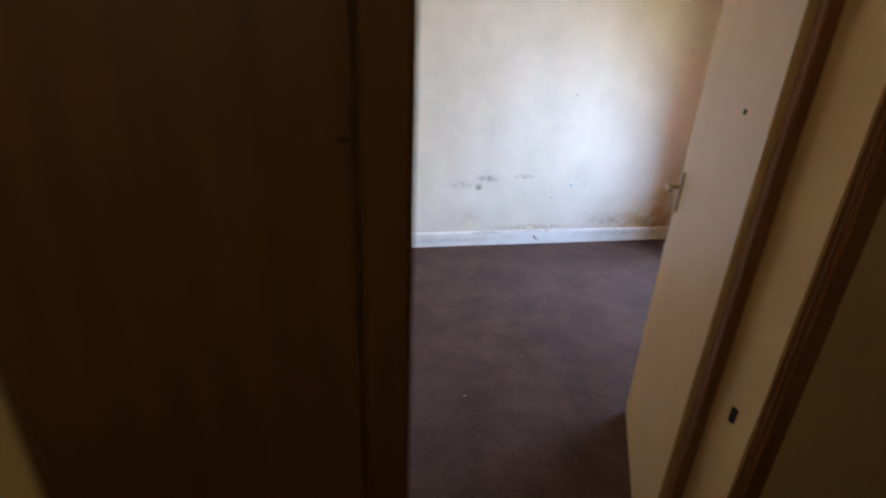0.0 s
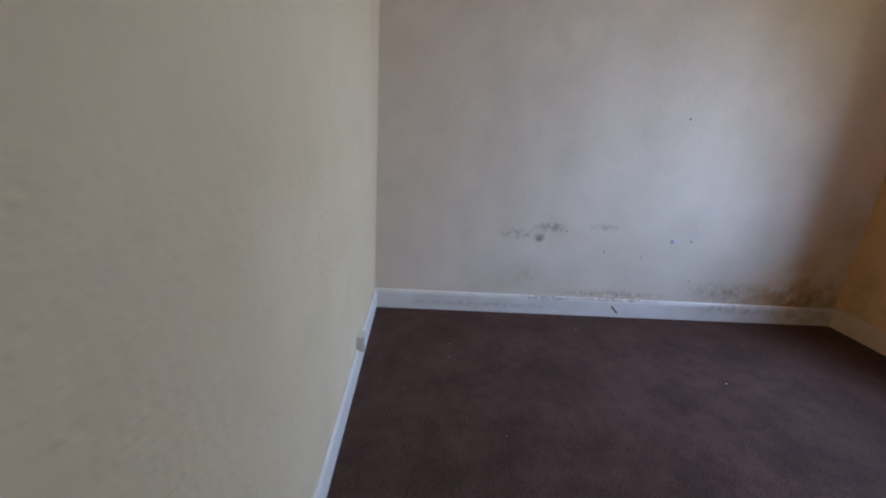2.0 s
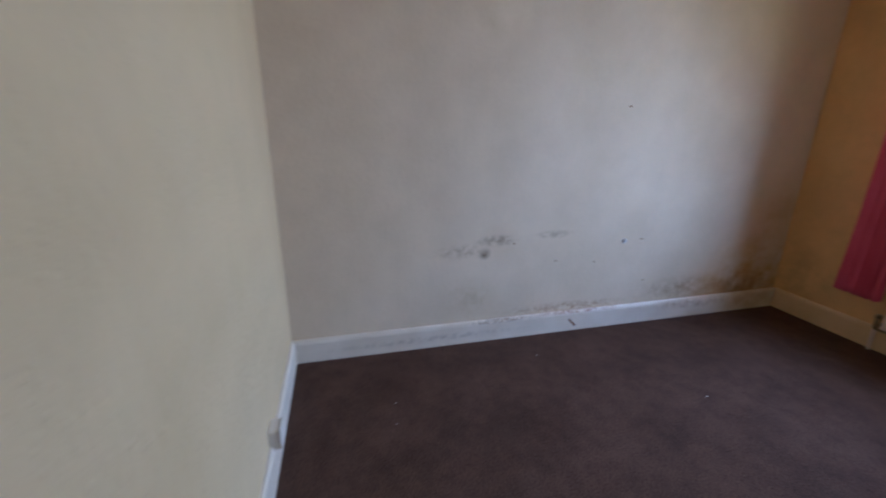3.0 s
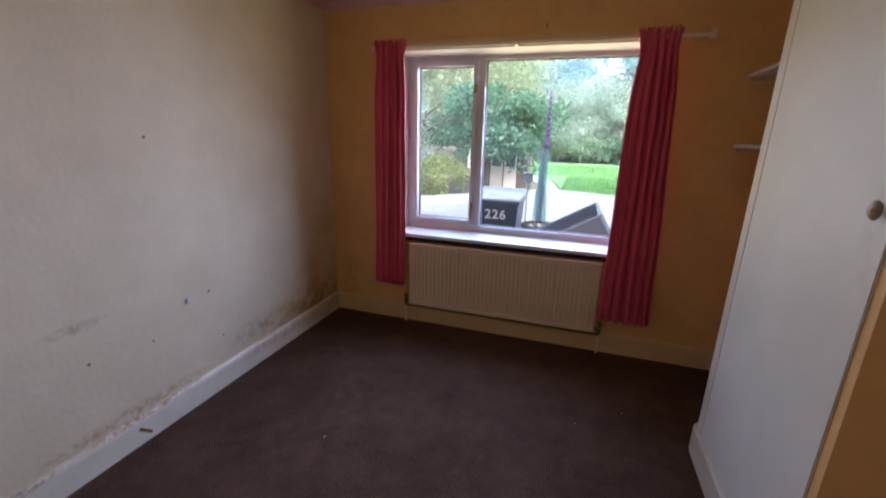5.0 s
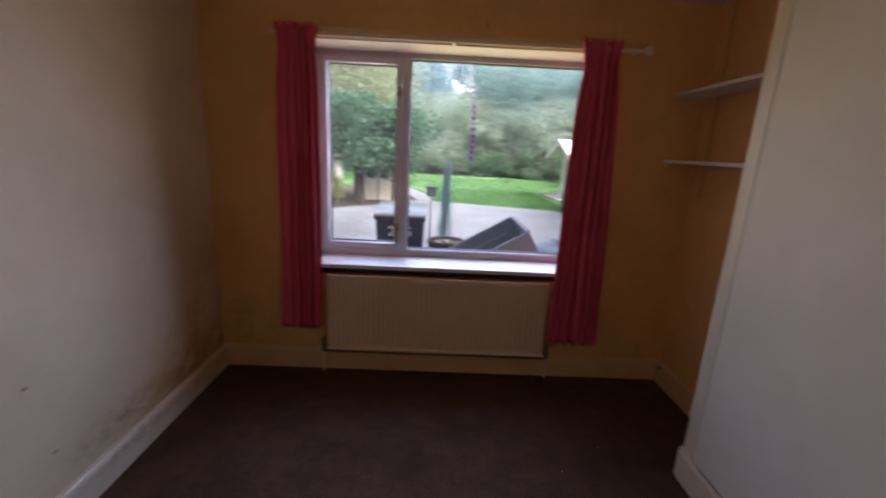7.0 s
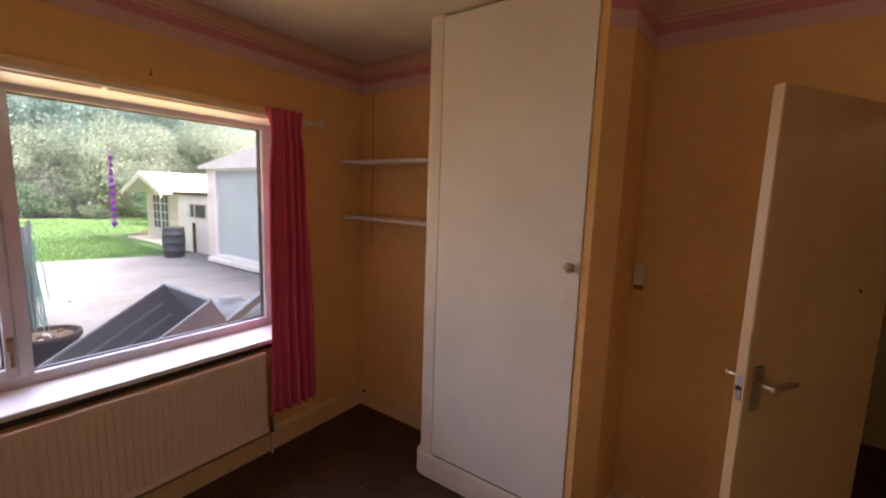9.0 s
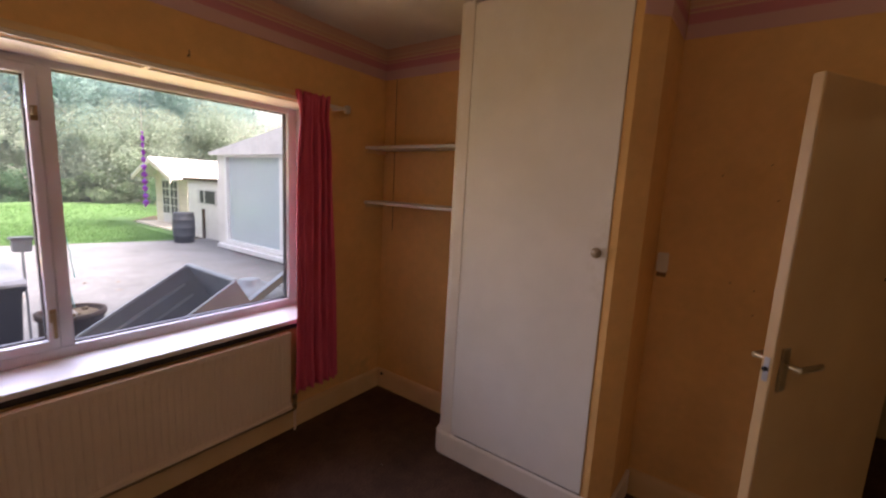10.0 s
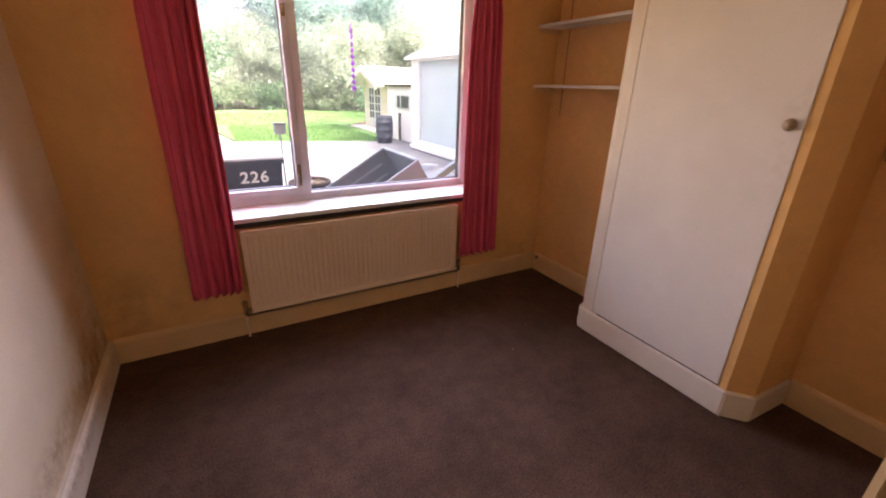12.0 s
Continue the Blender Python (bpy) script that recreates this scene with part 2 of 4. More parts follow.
tint(M_WEST, [
    ((0, 1.14, 0.578), (0.3, 0.055, 0.05), (0.15, 0.10, 0.055), 0.95, 9),
    ((0, 1.22, 0.655), (0.3, 0.17, 0.05), (0.19, 0.13, 0.07), 0.85, 22),
    ((0, 1.60, 0.675), (0.3, 0.16, 0.035), (0.24, 0.17, 0.09), 0.7, 26),
    ((0, 1.00, 0.60), (0.3, 0.24, 0.06), (0.34, 0.25, 0.14), 0.6, 30),
    ((0, 1.05, 0.30), (0.3, 0.26, 0.18), (0.45, 0.34, 0.18), 0.5, 12),
    ((0, 1.75, 0.17), (0.3, 0.60, 0.05), (0.34, 0.20, 0.10), 0.8, 28),
    ((0, 2.65, 0.22), (0.3, 0.50, 0.12), (0.32, 0.22, 0.11), 0.7, 16),
    ((0, 3.25, 0.20), (0.3, 0.65, 0.50), (0.48, 0.27, 0.07), 1.0, 4),
    ((0, 3.35, 0.35), (0.3, 0.42, 0.75), (0.46, 0.26, 0.08), 0.95, 2.2),
    ((0, 3.05, 0.16), (0.3, 0.55, 0.26), (0.42, 0.24, 0.07), 0.9, 5),
    ((0, 3.20, 0.20), (0.3, 0.40, 0.14), (0.26, 0.15, 0.055), 0.7, 16),
    ((0, 1.2, 1.9), (0.3, 0.28, 0.2), (0.50, 0.40, 0.22), 0.4, 5),
])
tint(M_WSKIRT, [
    ((0.02, 1.80, 0.135), (0.2, 0.45, 0.022), (0.30, 0.15, 0.07), 1.0, 40),
    ((0.02, 1.25, 0.130), (0.2, 0.30, 0.025), (0.22, 0.15, 0.09), 1.0, 45),
    ((0.02, 2.70, 0.100), (0.2, 0.50, 0.05), (0.36, 0.26, 0.15), 0.8, 25),
    ((0.02, 3.30, 0.080), (0.2, 0.45, 0.12), (0.45, 0.30, 0.13), 0.9, 8),
    ((0.02, 0.80, 0.060), (0.2, 0.80, 0.03), (0.40, 0.33, 0.24), 0.7, 30),
])
for m_, s_, lo_ in ((M_WALL, 2.4, 0.90), (M_WALL, 19.0, 0.95), (M_WEST, 3.0, 0.93), (M_CHIP, 2.6, 0.93), (M_CLOSET, 3.5, 0.95), (M_DOORW, 3.0, 0.92), (M_CEIL, 2.0, 0.90), (M_DARKDOOR, 2.2, 0.75)):
    blotch(m_, s_, lo_, 1.03)
tint(M_CLOSET, [
    ((2.55, 1.80, 1.30), (0.2, 0.10, 0.30), (0.55, 0.47, 0.36), 0.6, 12),
    # upper part of the closet door, warmer and darker
    ((2.55, 2.2, 2.3), (0.2, 0.6, 0.4), (0.66, 0.56, 0.44), 0.5, 3),
])
tint(M_WALL, [
    ((0.15, 3.5, 0.3), (0.35, 0.4, 0.32), (0.42, 0.27, 0.09), 0.6, 7),
    ((2.72, 3.5, 0.2), (0.35, 0.4, 0.25), (0.45, 0.32, 0.13), 0.5, 9),
    ((2.91, 0.9, 0.9), (0.3, 0.5, 0.4), (0.55, 0.40, 0.19), 0.4, 6),
])


# ---- building helpers ----
def box(bm, lo, hi, turn=None):
    m = Matrix.Translation([(a + b) / 2 for a, b in zip(lo, hi)]) @ Matrix.Diagonal([b - a for a, b in zip(lo, hi)] + [1])
    return bmesh.ops.create_cube(bm, size=1, matrix=(turn @ m) if turn else m)["verts"]


def tube(bm, a, b, r, r2=None, n=16):
    a, b = Vector(a), Vector(b)
    m = Matrix.Translation((a + b) / 2) @ (b - a).to_track_quat("Z", "Y").to_matrix().to_4x4()
    bmesh.ops.create_cone(bm, cap_ends=True, segments=n, radius1=r, radius2=r if r2 is None else r2, depth=(b - a).length, matrix=m)


def soften(bm, w=0.004, seg=2):
    es = [e for e in bm.edges if len(e.link_faces) == 2 and e.calc_face_angle(0) > 0.6]
    bmesh.ops.bevel(bm, geom=es, offset=w, segments=seg, affect="EDGES", clamp_overlap=True)


def prism(bm, pts, lo, hi, axis=2):
    """A closed outline carried from lo to hi along an axis (2: upright from x, y; 0: along x from y, z; 1: along y from x, z)."""
    def place(p, h):
        return {2: (p[0], p[1], h), 0: (h, p[0], p[1]), 1: (p[0], h, p[1])}[axis]
    a = [bm.verts.new(place(p, lo)) for p in pts]
    b = [bm.verts.new(place(p, hi)) for p in pts]
    bm.faces.new(a), bm.faces.new(b)
    for i in range(len(pts)):
        j = (i + 1) % len(pts)
        bm.faces.new((a[i], a[j], b[j], b[i]))
    bmesh.ops.recalc_face_normals(bm, faces=bm.faces)


def mesh_of(name, bm, material, smooth=False):
    me = bpy.data.meshes.new(name)
    bm.to_mesh(me)
    bm.free()
    for mm in material if isinstance(material, (list, tuple)) else [material]:
        me.materials.append(mm)
    if smooth:
        me.polygons.foreach_set("use_smooth", [True] * len(me.polygons))
    return me


def part(name, bm, material, parent=None, label="", smooth=False):
    ob = new(name, mesh_of(name, bm, material, smooth))
    if parent:
        ob.parent = parent
    return tagged(ob, label)


def thing(name, at=(0, 0, 0), label="", category="", group="", kind="", turn=0):
    ob = new(name)
    ob.matrix_world = pose(*at, 0, 0, turn)
    return tagged(ob, label, category, group, kind)


def slab(name, lo, hi, material, label="", category="", kind="structure", bevel=0.0):
    bm = bmesh.new()
    box(bm, lo, hi)
    if bevel:
        soften(bm, bevel)
    return tagged(part(name, bm, material), label, category, "", kind)



# ---- the room's shell ----
slab("floor", (-0.02, -0.02, -0.08), (3.06, L + 0.02, 0.0), M_CARPET, "worn dark brown carpet on the floor", "carpet")
slab("wall_west", (-0.14, -0.14, -0.1), (0, L + 0.30, H + 0.1), M_WEST, "cream papered wall with black mould stains", "wall")
slab("wall_south", (0.0, -0.14, -0.1), (3.117, 0.0, H + 0.1), M_CHIP, "cream woodchip papered wall", "wall")
bm = bmesh.new()
X0, X1, Z0, Z1 = 0.56, 2.345, 0.70, 2.03
for lo, hi in (((0, L, -0.4), (X0, L + 0.30, H + 0.1)), ((X1, L, -0.4), (W + 0.2, L + 0.30, H + 0.1)),
               ((X0, L, -0.4), (X1, L + 0.30, Z0)), ((X0, L, Z1), (X1, L + 0.30, H + 0.1))):
    box(bm, lo, hi)
tagged(part("wall_north", bm, M_WALL), "cream painted wall around the window", "wall", "", "structure")
bm = bmesh.new()
D0, D1, DZ = 0.0, 0.83, 2.02
box(bm, (W2, D1, -0.1), (3.11, 1.66, H + 0.1))
box(bm, (W, 1.66, -0.1), (3.11, L, H + 0.1))
box(bm, (W2, D0, DZ), (3.11, D1, H + 0.1))
tagged(part("wall_east", bm, M_WALL), "cream painted wall with the doorway", "wall", "", "structure")
slab("ceiling", (-0.14, -0.14, H), (3.117, L + 0.30, H + 0.14), M_CEIL, "off-white painted ceiling", "ceiling")


def skirting(name, a, b, out, material, h=0.145, thick=0.018):
    """A skirting board along a wall from a to b, its face turned to out."""
    a, b, out = Vector(a), Vector(b), Vector(out)
    pts = [(0, 0), (thick, 0), (thick, h - 0.022), (thick - 0.004, h - 0.008), (thick - 0.010, h), (0, h)]
    bm = bmesh.new()
    ends = []
    for p in (a, b):
        ends.append([bm.verts.new((p.x + out.x * d, p.y + out.y * d, z)) for d, z in pts])
    bm.faces.new(ends[0]), bm.faces.new(ends[1])
    for i in range(len(pts)):
        j = (i + 1) % len(pts)
        bm.faces.new((ends[0][i], ends[0][j], ends[1][j], ends[1][i]))
    bmesh.ops.recalc_face_normals(bm, faces=bm.faces)
    return tagged(part(name, bm, material), "painted wooden skirting board", "skirting board", "", "structure")


skirting("baseboard", (0, 0), (0, L), (1, 0), M_WSKIRT, 0.138, 0.026)
skirting("baseboard", (0.026, 0), (2.98, 0), (0, 1), M_WSKIRT)
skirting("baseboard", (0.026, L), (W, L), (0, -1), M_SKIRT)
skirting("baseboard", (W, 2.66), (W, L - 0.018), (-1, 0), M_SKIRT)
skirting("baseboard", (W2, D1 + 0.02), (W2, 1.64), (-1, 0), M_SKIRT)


def border(a, b, out):
    """The striped paper border, a thin strip under the ceiling."""
    a, b, out = Vector(a), Vector(b), Vector(out)
    bm = bmesh.new()
    lo = [min(a[i], b[i], a[i] + out[i] * 0.003, b[i] + out[i] * 0.003) for i in (0, 1)]
    hi = [max(a[i], b[i], a[i] + out[i] * 0.003, b[i] + out[i] * 0.003) for i in (0, 1)]
    box(bm, (*lo, BORDER), (*hi, H))
    tagged(part("trim", bm, M_BORDER), "pink and buff striped wallpaper border", "wallpaper border", "", "structure")


border((0, 0), (0, L), (1, 0))
border((0.003, 0), (W2, 0), (0, 1))
border((0.003, L), (W, L), (0, -1))
border((W, 2.66), (W, L - 0.003), (-1, 0))
border((W2, 0.003), (W2, 1.64), (-1, 0))

# ---- the boxed-in closet ----
FX, CY0, CY1 = 2.555, 1.745, 2.60
bm = bmesh.new()
prism(bm, [(FX + 0.006, CY0), (FX + 0.006, CY0 + 0.035), (FX + 0.04, CY0 + 0.035), (FX + 0.10, 1.70), (W2, 1.70), (W2, 1.645), (2.64, 1.66)], 0, H)
tagged(part("wall_closet", bm, M_WALL), "cream boxed-in closet wall with chamfered corner", "wall", "", "structure")
bm = bmesh.new()
rnd = [(FX + 0.06 - 0.06 * math.cos(t), 2.60 + 0.05 * math.sin(t)) for t in (0, 0.4, 0.8, 1.2, 1.57)]
prism(bm, [(FX + 0.05, 2.545), (FX, 2.545)] + rnd + [(W, 2.65), (W, 2.60), (FX + 0.05, 2.59)], 0, H)
tagged(part("wall_closet_return", bm, M_CSKIRT), "off-white rounded closet side wall", "wall", "", "structure")
# black sheet added behind the door, so its gaps read as unlit
bm = bmesh.new()
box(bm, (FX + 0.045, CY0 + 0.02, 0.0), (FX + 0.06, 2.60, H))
tagged(part("wall_closet_back", bm, M_BLACK), "black sheet for the unlit inside of the closet", "wall", "", "structure")
outer = [(FX + 0.006 - 0.014, CY0 - 0.006), (2.64 - 0.010, 1.66 - 0.014), (W2 - 0.018, 1.645 - 0.014)]
inner = [(W2 - 0.018, 1.66), (2.65, 1.675), (FX + 0.012, CY0 + 0.004), (FX + 0.012, 2.60)]
left = [(2.70, 2.66), (2.70, 2.672), (FX + 0.05, 2.668), (FX + 0.012, 2.656), (FX - 0.008, 2.632), (FX - 0.014, 2.60)]
bm = bmesh.new()
prism(bm, outer + inner + left, 0, 0.142)
soften(bm, 0.006)
tagged(part("baseboard", bm, M_CSKIRT), "cream skirting wrapped round the closet", "skirting board", "", "structure")
bm = bmesh.new()
prism(bm, [(FX + 0.003, CY0 - 0.003), (2.64 - 0.003, 1.66 - 0.004), (W2 - 0.004, 1.645 - 0.003), (W2 - 0.004, 1.66), (2.65, 1.67), (FX + 0.01, CY0 + 0.002)], BORDER, H)
tagged(part("trim", bm, M_BORDER), "pink wallpaper border round the closet", "wallpaper border", "", "structure")

closet = thing("closet_door", (FX, 1.78, 0.15), "tall flush white closet door with small knob", "closet door")
bm = bmesh.new()
box(bm, (0.001, 0.0012, 0), (0.022, 0.7635, 2.358))
soften(bm, 0.003)
part("door_leaf", bm, M_CLOSET, closet)
bm = bmesh.new()
for r, x0, x1 in ((0.010, -0.022, -0.004),):
    tube(bm, (x0, 0.045, 1.182), (x1, 0.045, 1.182), r)
tube(bm, (-0.020, 0.045, 1.182), (-0.010, 0.045, 1.182), 0.022, 0.025, 20)
soften(bm, 0.004)
knob = part("knob", bm, M_KNOB, closet, "round worn brown knob", True)

# ---- the room door ----
hx, hy = 2.985, 0.772
ang = math.degrees(math.atan2(1.183 - hy, 2.347 - hx))
door = thing("door_1", (hx, hy, 0.012), "open white painted flush door with lever handles", "door", "", "structure", ang)
bm = bmesh.new()
box(bm, (0, -0.035, 0), (0.757, 0.0, 1.966))
soften(bm, 0.003)
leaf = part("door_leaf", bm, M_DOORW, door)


def lever(side):
    y0 = 0.0 if side > 0 else -0.035
    bm = bmesh.new()
    box(bm, (0.685, min(y0, y0 + side * 0.008), 0.965), (0.725, max(y0, y0 + side * 0.008), 1.115))
    soften(bm, 0.003)
    plate = part("door_handle", bm, M_ALU, door, "worn brass lever handle on a plate")
    bm = bmesh.new()
    tube(bm, (0.705, y0, 1.058), (0.705, y0 + side * 0.052, 1.058), 0.009)
    box(bm, (0.592, y0 + side * 0.052 - 0.007, 1.048), (0.716, y0 + side * 0.052 + 0.007, 1.068))
    soften(bm, 0.004)
    part("lever", bm, M_ALU, plate)


lever(1), lever(-1)
bm = bmesh.new()
box(bm, (0.7565, -0.026, 1.00), (0.7585, -0.010, 1.08))
part("latch_plate", bm, M_STEEL, door)
bm = bmesh.new()
tube(bm, (0.757, -0.02, 1.04), (0.763, -0.02, 1.04), 0.008)
part("latch_hole", bm, M_BLACK, door)
bm = bmesh.new()
tube(bm, (0.19, -0.001, 1.325), (0.19, 0.002, 1.325), 0.007)
part("screw_hole", bm, M_BLACK, door)

# the doorway's lining, stops and architraves
frame_1 = thing("door_frame_1", (0, 0, 0), "cream door lining with brown stop and architrave", "door frame", "", "structure")
bm = bmesh.new()
box(bm, (W2 - 0.005, 0.822, 0), (3.115, 0.85, DZ))
box(bm, (W2 - 0.005, 0.0, DZ - 0.02), (3.115, 0.85, DZ + 0.008))
part("lining", bm, M_SKIRT, frame_1)
bm = bmesh.new()
box(bm, (2.990, 0.785, 0), (3.012, 0.822, DZ - 0.02))
soften(bm, 0.003)
part("stop", bm, M_BROWN, frame_1, "brown varnished door stop")
bm = bmesh.new()
box(bm, (3.095, 0.832, 0), (3.135, 0.90, DZ + 0.06))
soften(bm, 0.008, 3)
part("architrave", bm, M_BROWN, frame_1, "brown varnished architrave")
bm = bmesh.new()
box(bm, (3.118, -0.03, 0), (3.163, 0.040, DZ + 0.06))
soften(bm, 0.008, 3)
part("architrave", bm, M_DARKDOOR, frame_1, "brown varnished architrave")
bm = bmesh.new()
box(bm, (3.116, 0.041, DZ - 0.015), (3.150, 0.814, DZ + 0.06))
soften(bm, 0.006)
part("architrave", bm, M_BROWN, frame_1, "brown varnished architrave")
bm = bmesh.new()
box(bm, (3.058, 0.819, 0.645), (3.072, 0.8235, 0.685))
part("strike_hole", bm, M_BLACK, frame_1, "broken dark hole in the paint")

# ---- the hall ----
slab("floor_hall", (3.06, -1.3, -0.08), (4.75, 1.9, -0.004), M_CARPET, "dark brown carpet in the hall", "carpet")
for lo, hi in (((3.11, 0.85, -0.1), (3.125, 1.9, H)), ((3.11, -1.3, -0.1), (3.16, -0.46, H)), ((3.11, -0.459, 2.06), (3.16, -0.031, H)), ((3.117, -0.03, 2.081), (3.16, 0.849, H)), ((3.117, -0.459, -0.1), (3.135, -0.031, 2.059))):
    slab("wall_hall", lo, hi, M_CHIP, "dim cream hall wall", "wall")
slab("wall_hall_east", (4.70, -1.3, -0.1), (4.80, 1.9, H), M_CHIP, "dim cream hall wall", "wall")
slab("wall_hall_south", (3.11, -1.4, -0.1), (4.80, -1.3, H), M_CHIP, "dim cream hall wall", "wall")
slab("wall_hall_north", (3.11, 1.9, -0.1), (4.80, 2.0, H), M_CHIP, "dim cream hall wall", "wall")
slab("ceiling_hall", (3.117, -1.4, H), (4.80, 2.0, H + 0.12), M_CEIL, "off-white hall ceiling", "ceiling")
cup = thing("hall_cupboard_door", (3.137, -0.447, 0.02), "dark brown stained flush cupboard door, closed", "cupboard door")
bm = bmesh.new()
box(bm, (0, 0, 0), (0.030, 0.412, 2.03))
soften(bm, 0.003)
part("door_leaf", bm, M_DARKDOOR, cup)
bm = bmesh.new()
box(bm, (0.030, 0.396, 1.262), (0.032, 0.406, 1.268))
part("catch", bm, M_BLACK, cup)

# ---- the window ----
win = thing("window_1", (0, 0, 0), "white painted window with side casement and large fixed pane", "window", "", "structure")
Y0, Y1 = 3.745, 3.80
bm = bmesh.new()
for lo, hi in (((X0, Y0, 0.725), (0.605, Y1, Z1)), ((2.285, Y0, 0.725), (X1, Y1, Z1)), ((0.605, Y0, 1.995), (2.285, Y1, Z1)), ((0.605, Y0, 0.725), (2.285, Y1, 0.775)),
               ((1.118, Y0 - 0.004, 0.775), (1.168, Y1, 1.995))):
    box(bm, lo, hi)
soften(bm, 0.004)
part("window_frame", bm, M_PVC, win)
bm = bmesh.new()
for lo, hi in (((0.607, Y0 - 0.012, 0.778), (0.645, Y1 - 0.01, 1.992)), ((1.082, Y0 - 0.012, 0.778), (1.116, Y1 - 0.01, 1.992)),
               ((0.645, Y0 - 0.012, 1.955), (1.082, Y1 - 0.01, 1.992)), ((0.645, Y0 - 0.012, 0.778), (1.082, Y1 - 0.01, 0.815))):
    box(bm, lo, hi)
soften(bm, 0.004)
casement = part("casement", bm, M_PVC, win)
for nm, lo, hi, par in (("pane", (0.640, 3.770, 0.810), (1.087, 3.774, 1.960), casement), ("pane", (1.160, 3.770, 0.770), (2.290, 3.774, 2.0), win)):
    bm = bmesh.new()
    box(bm, lo, hi)
    o = part(nm, bm, M_GLASS, par)
    o.visible_shadow = False
for (xa, xb, za, zb), par in (((0.645, 1.082, 0.815, 1.955), casement), ((1.168, 2.285, 0.775, 1.995), win)):
    bm = bmesh.new()
    for lo, hi in (((xa, 3.777, za), (xa + 0.006, 3.806, zb)), ((xb - 0.006, 3.777, za), (xb, 3.806, zb)), ((xa + 0.006, 3.777, zb - 0.006), (xb - 0.006, 3.806, zb)), ((xa + 0.006, 3.777, za), (xb - 0.006, 3.806, za + 0.006))):
        box(bm, lo, hi)
    part("gasket", bm, M_GASKET, par, "dark putty line round the glass")
for z, kind in ((1.80, "casement_catch"), (0.93, "casement_handle")):
    bm = bmesh.new()
    box(bm, (1.088, Y0 - 0.018, z - 0.03), (1.112, Y0 - 0.010, z + 0.03))
    if kind == "casement_handle":
        box(bm, (1.094, Y0 - 0.034, z - 0.10), (1.108, Y0 - 0.022, z + 0.012))
        tube(bm, (1.10, Y0 - 0.03, z), (1.10, Y0 - 0.012, z), 0.008)
    else:
        tube(bm, (1.10, Y0 - 0.032, z - 0.012), (1.10, Y0 - 0.032, z + 0.022), 0.009)
    soften(bm, 0.002, 1)
    part(kind, bm, M_BRASS, win, "tarnished brass window fitting")
bm = bmesh.new()
box(bm, (X0 + 0.003, 3.470, 0.702), (X1 - 0.003, 3.7449, 0.727))
soften(bm, 0.004)
part("window_sill", bm, M_SILL, win, "white painted sill board")
for lo, hi in (((X0 - 0.001, 3.497, 0.727), (X0 + 0.006, 3.7445, Z1 - 0.006)), ((X1 - 0.006, 3.497, 0.727), (X1 + 0.001, 3.7445, Z1 - 0.006)), ((X0 - 0.001, 3.497, Z1 - 0.006), (X1 + 0.001, 3.7445, Z1 + 0.001))):
    slab("trim", lo, hi, M_SILL, "white painted window reveal", "window reveal")
slab("trim", (0.52, 3.478, 2.032), (2.40, 3.4995, 2.085), M_SKIRT, "cream painted curtain batten over the window", "batten", bevel=0.003)
# black strip painted in for the shadow gap below the sill
slab("trim", (0.585, 3.478, 0.672), (2.325, 3.4995, 0.701), M_BLACK, "black strip for the shadow gap under the sill", "strip")

# ---- curtains and rail ----
RY, RZ = 3.432, 2.035
rail = thing("curtain_rail", (0.42, RY, RZ), "slim white curtain rail with end stop", "curtain rail")
bm = bmesh.new()
box(bm, (0.0, -0.006, -0.010), (2.06, 0.006, 0.010))
soften(bm, 0.003, 1)
part("track", bm, M_CSKIRT, rail)
bm = bmesh.new()
box(bm, (2.06, -0.016, -0.022), (2.095, 0.016, 0.024))
soften(bm, 0.005)
part("end_stop", bm, M_PLASTIC, rail)
for x in (0.06, 1.0, 2.02):
    bm = bmesh.new()
    box(bm, (x - 0.01, 0.006, -0.012), (x + 0.01, 0.068, 0.012))
    part("bracket", bm, M_CSKIRT, rail)


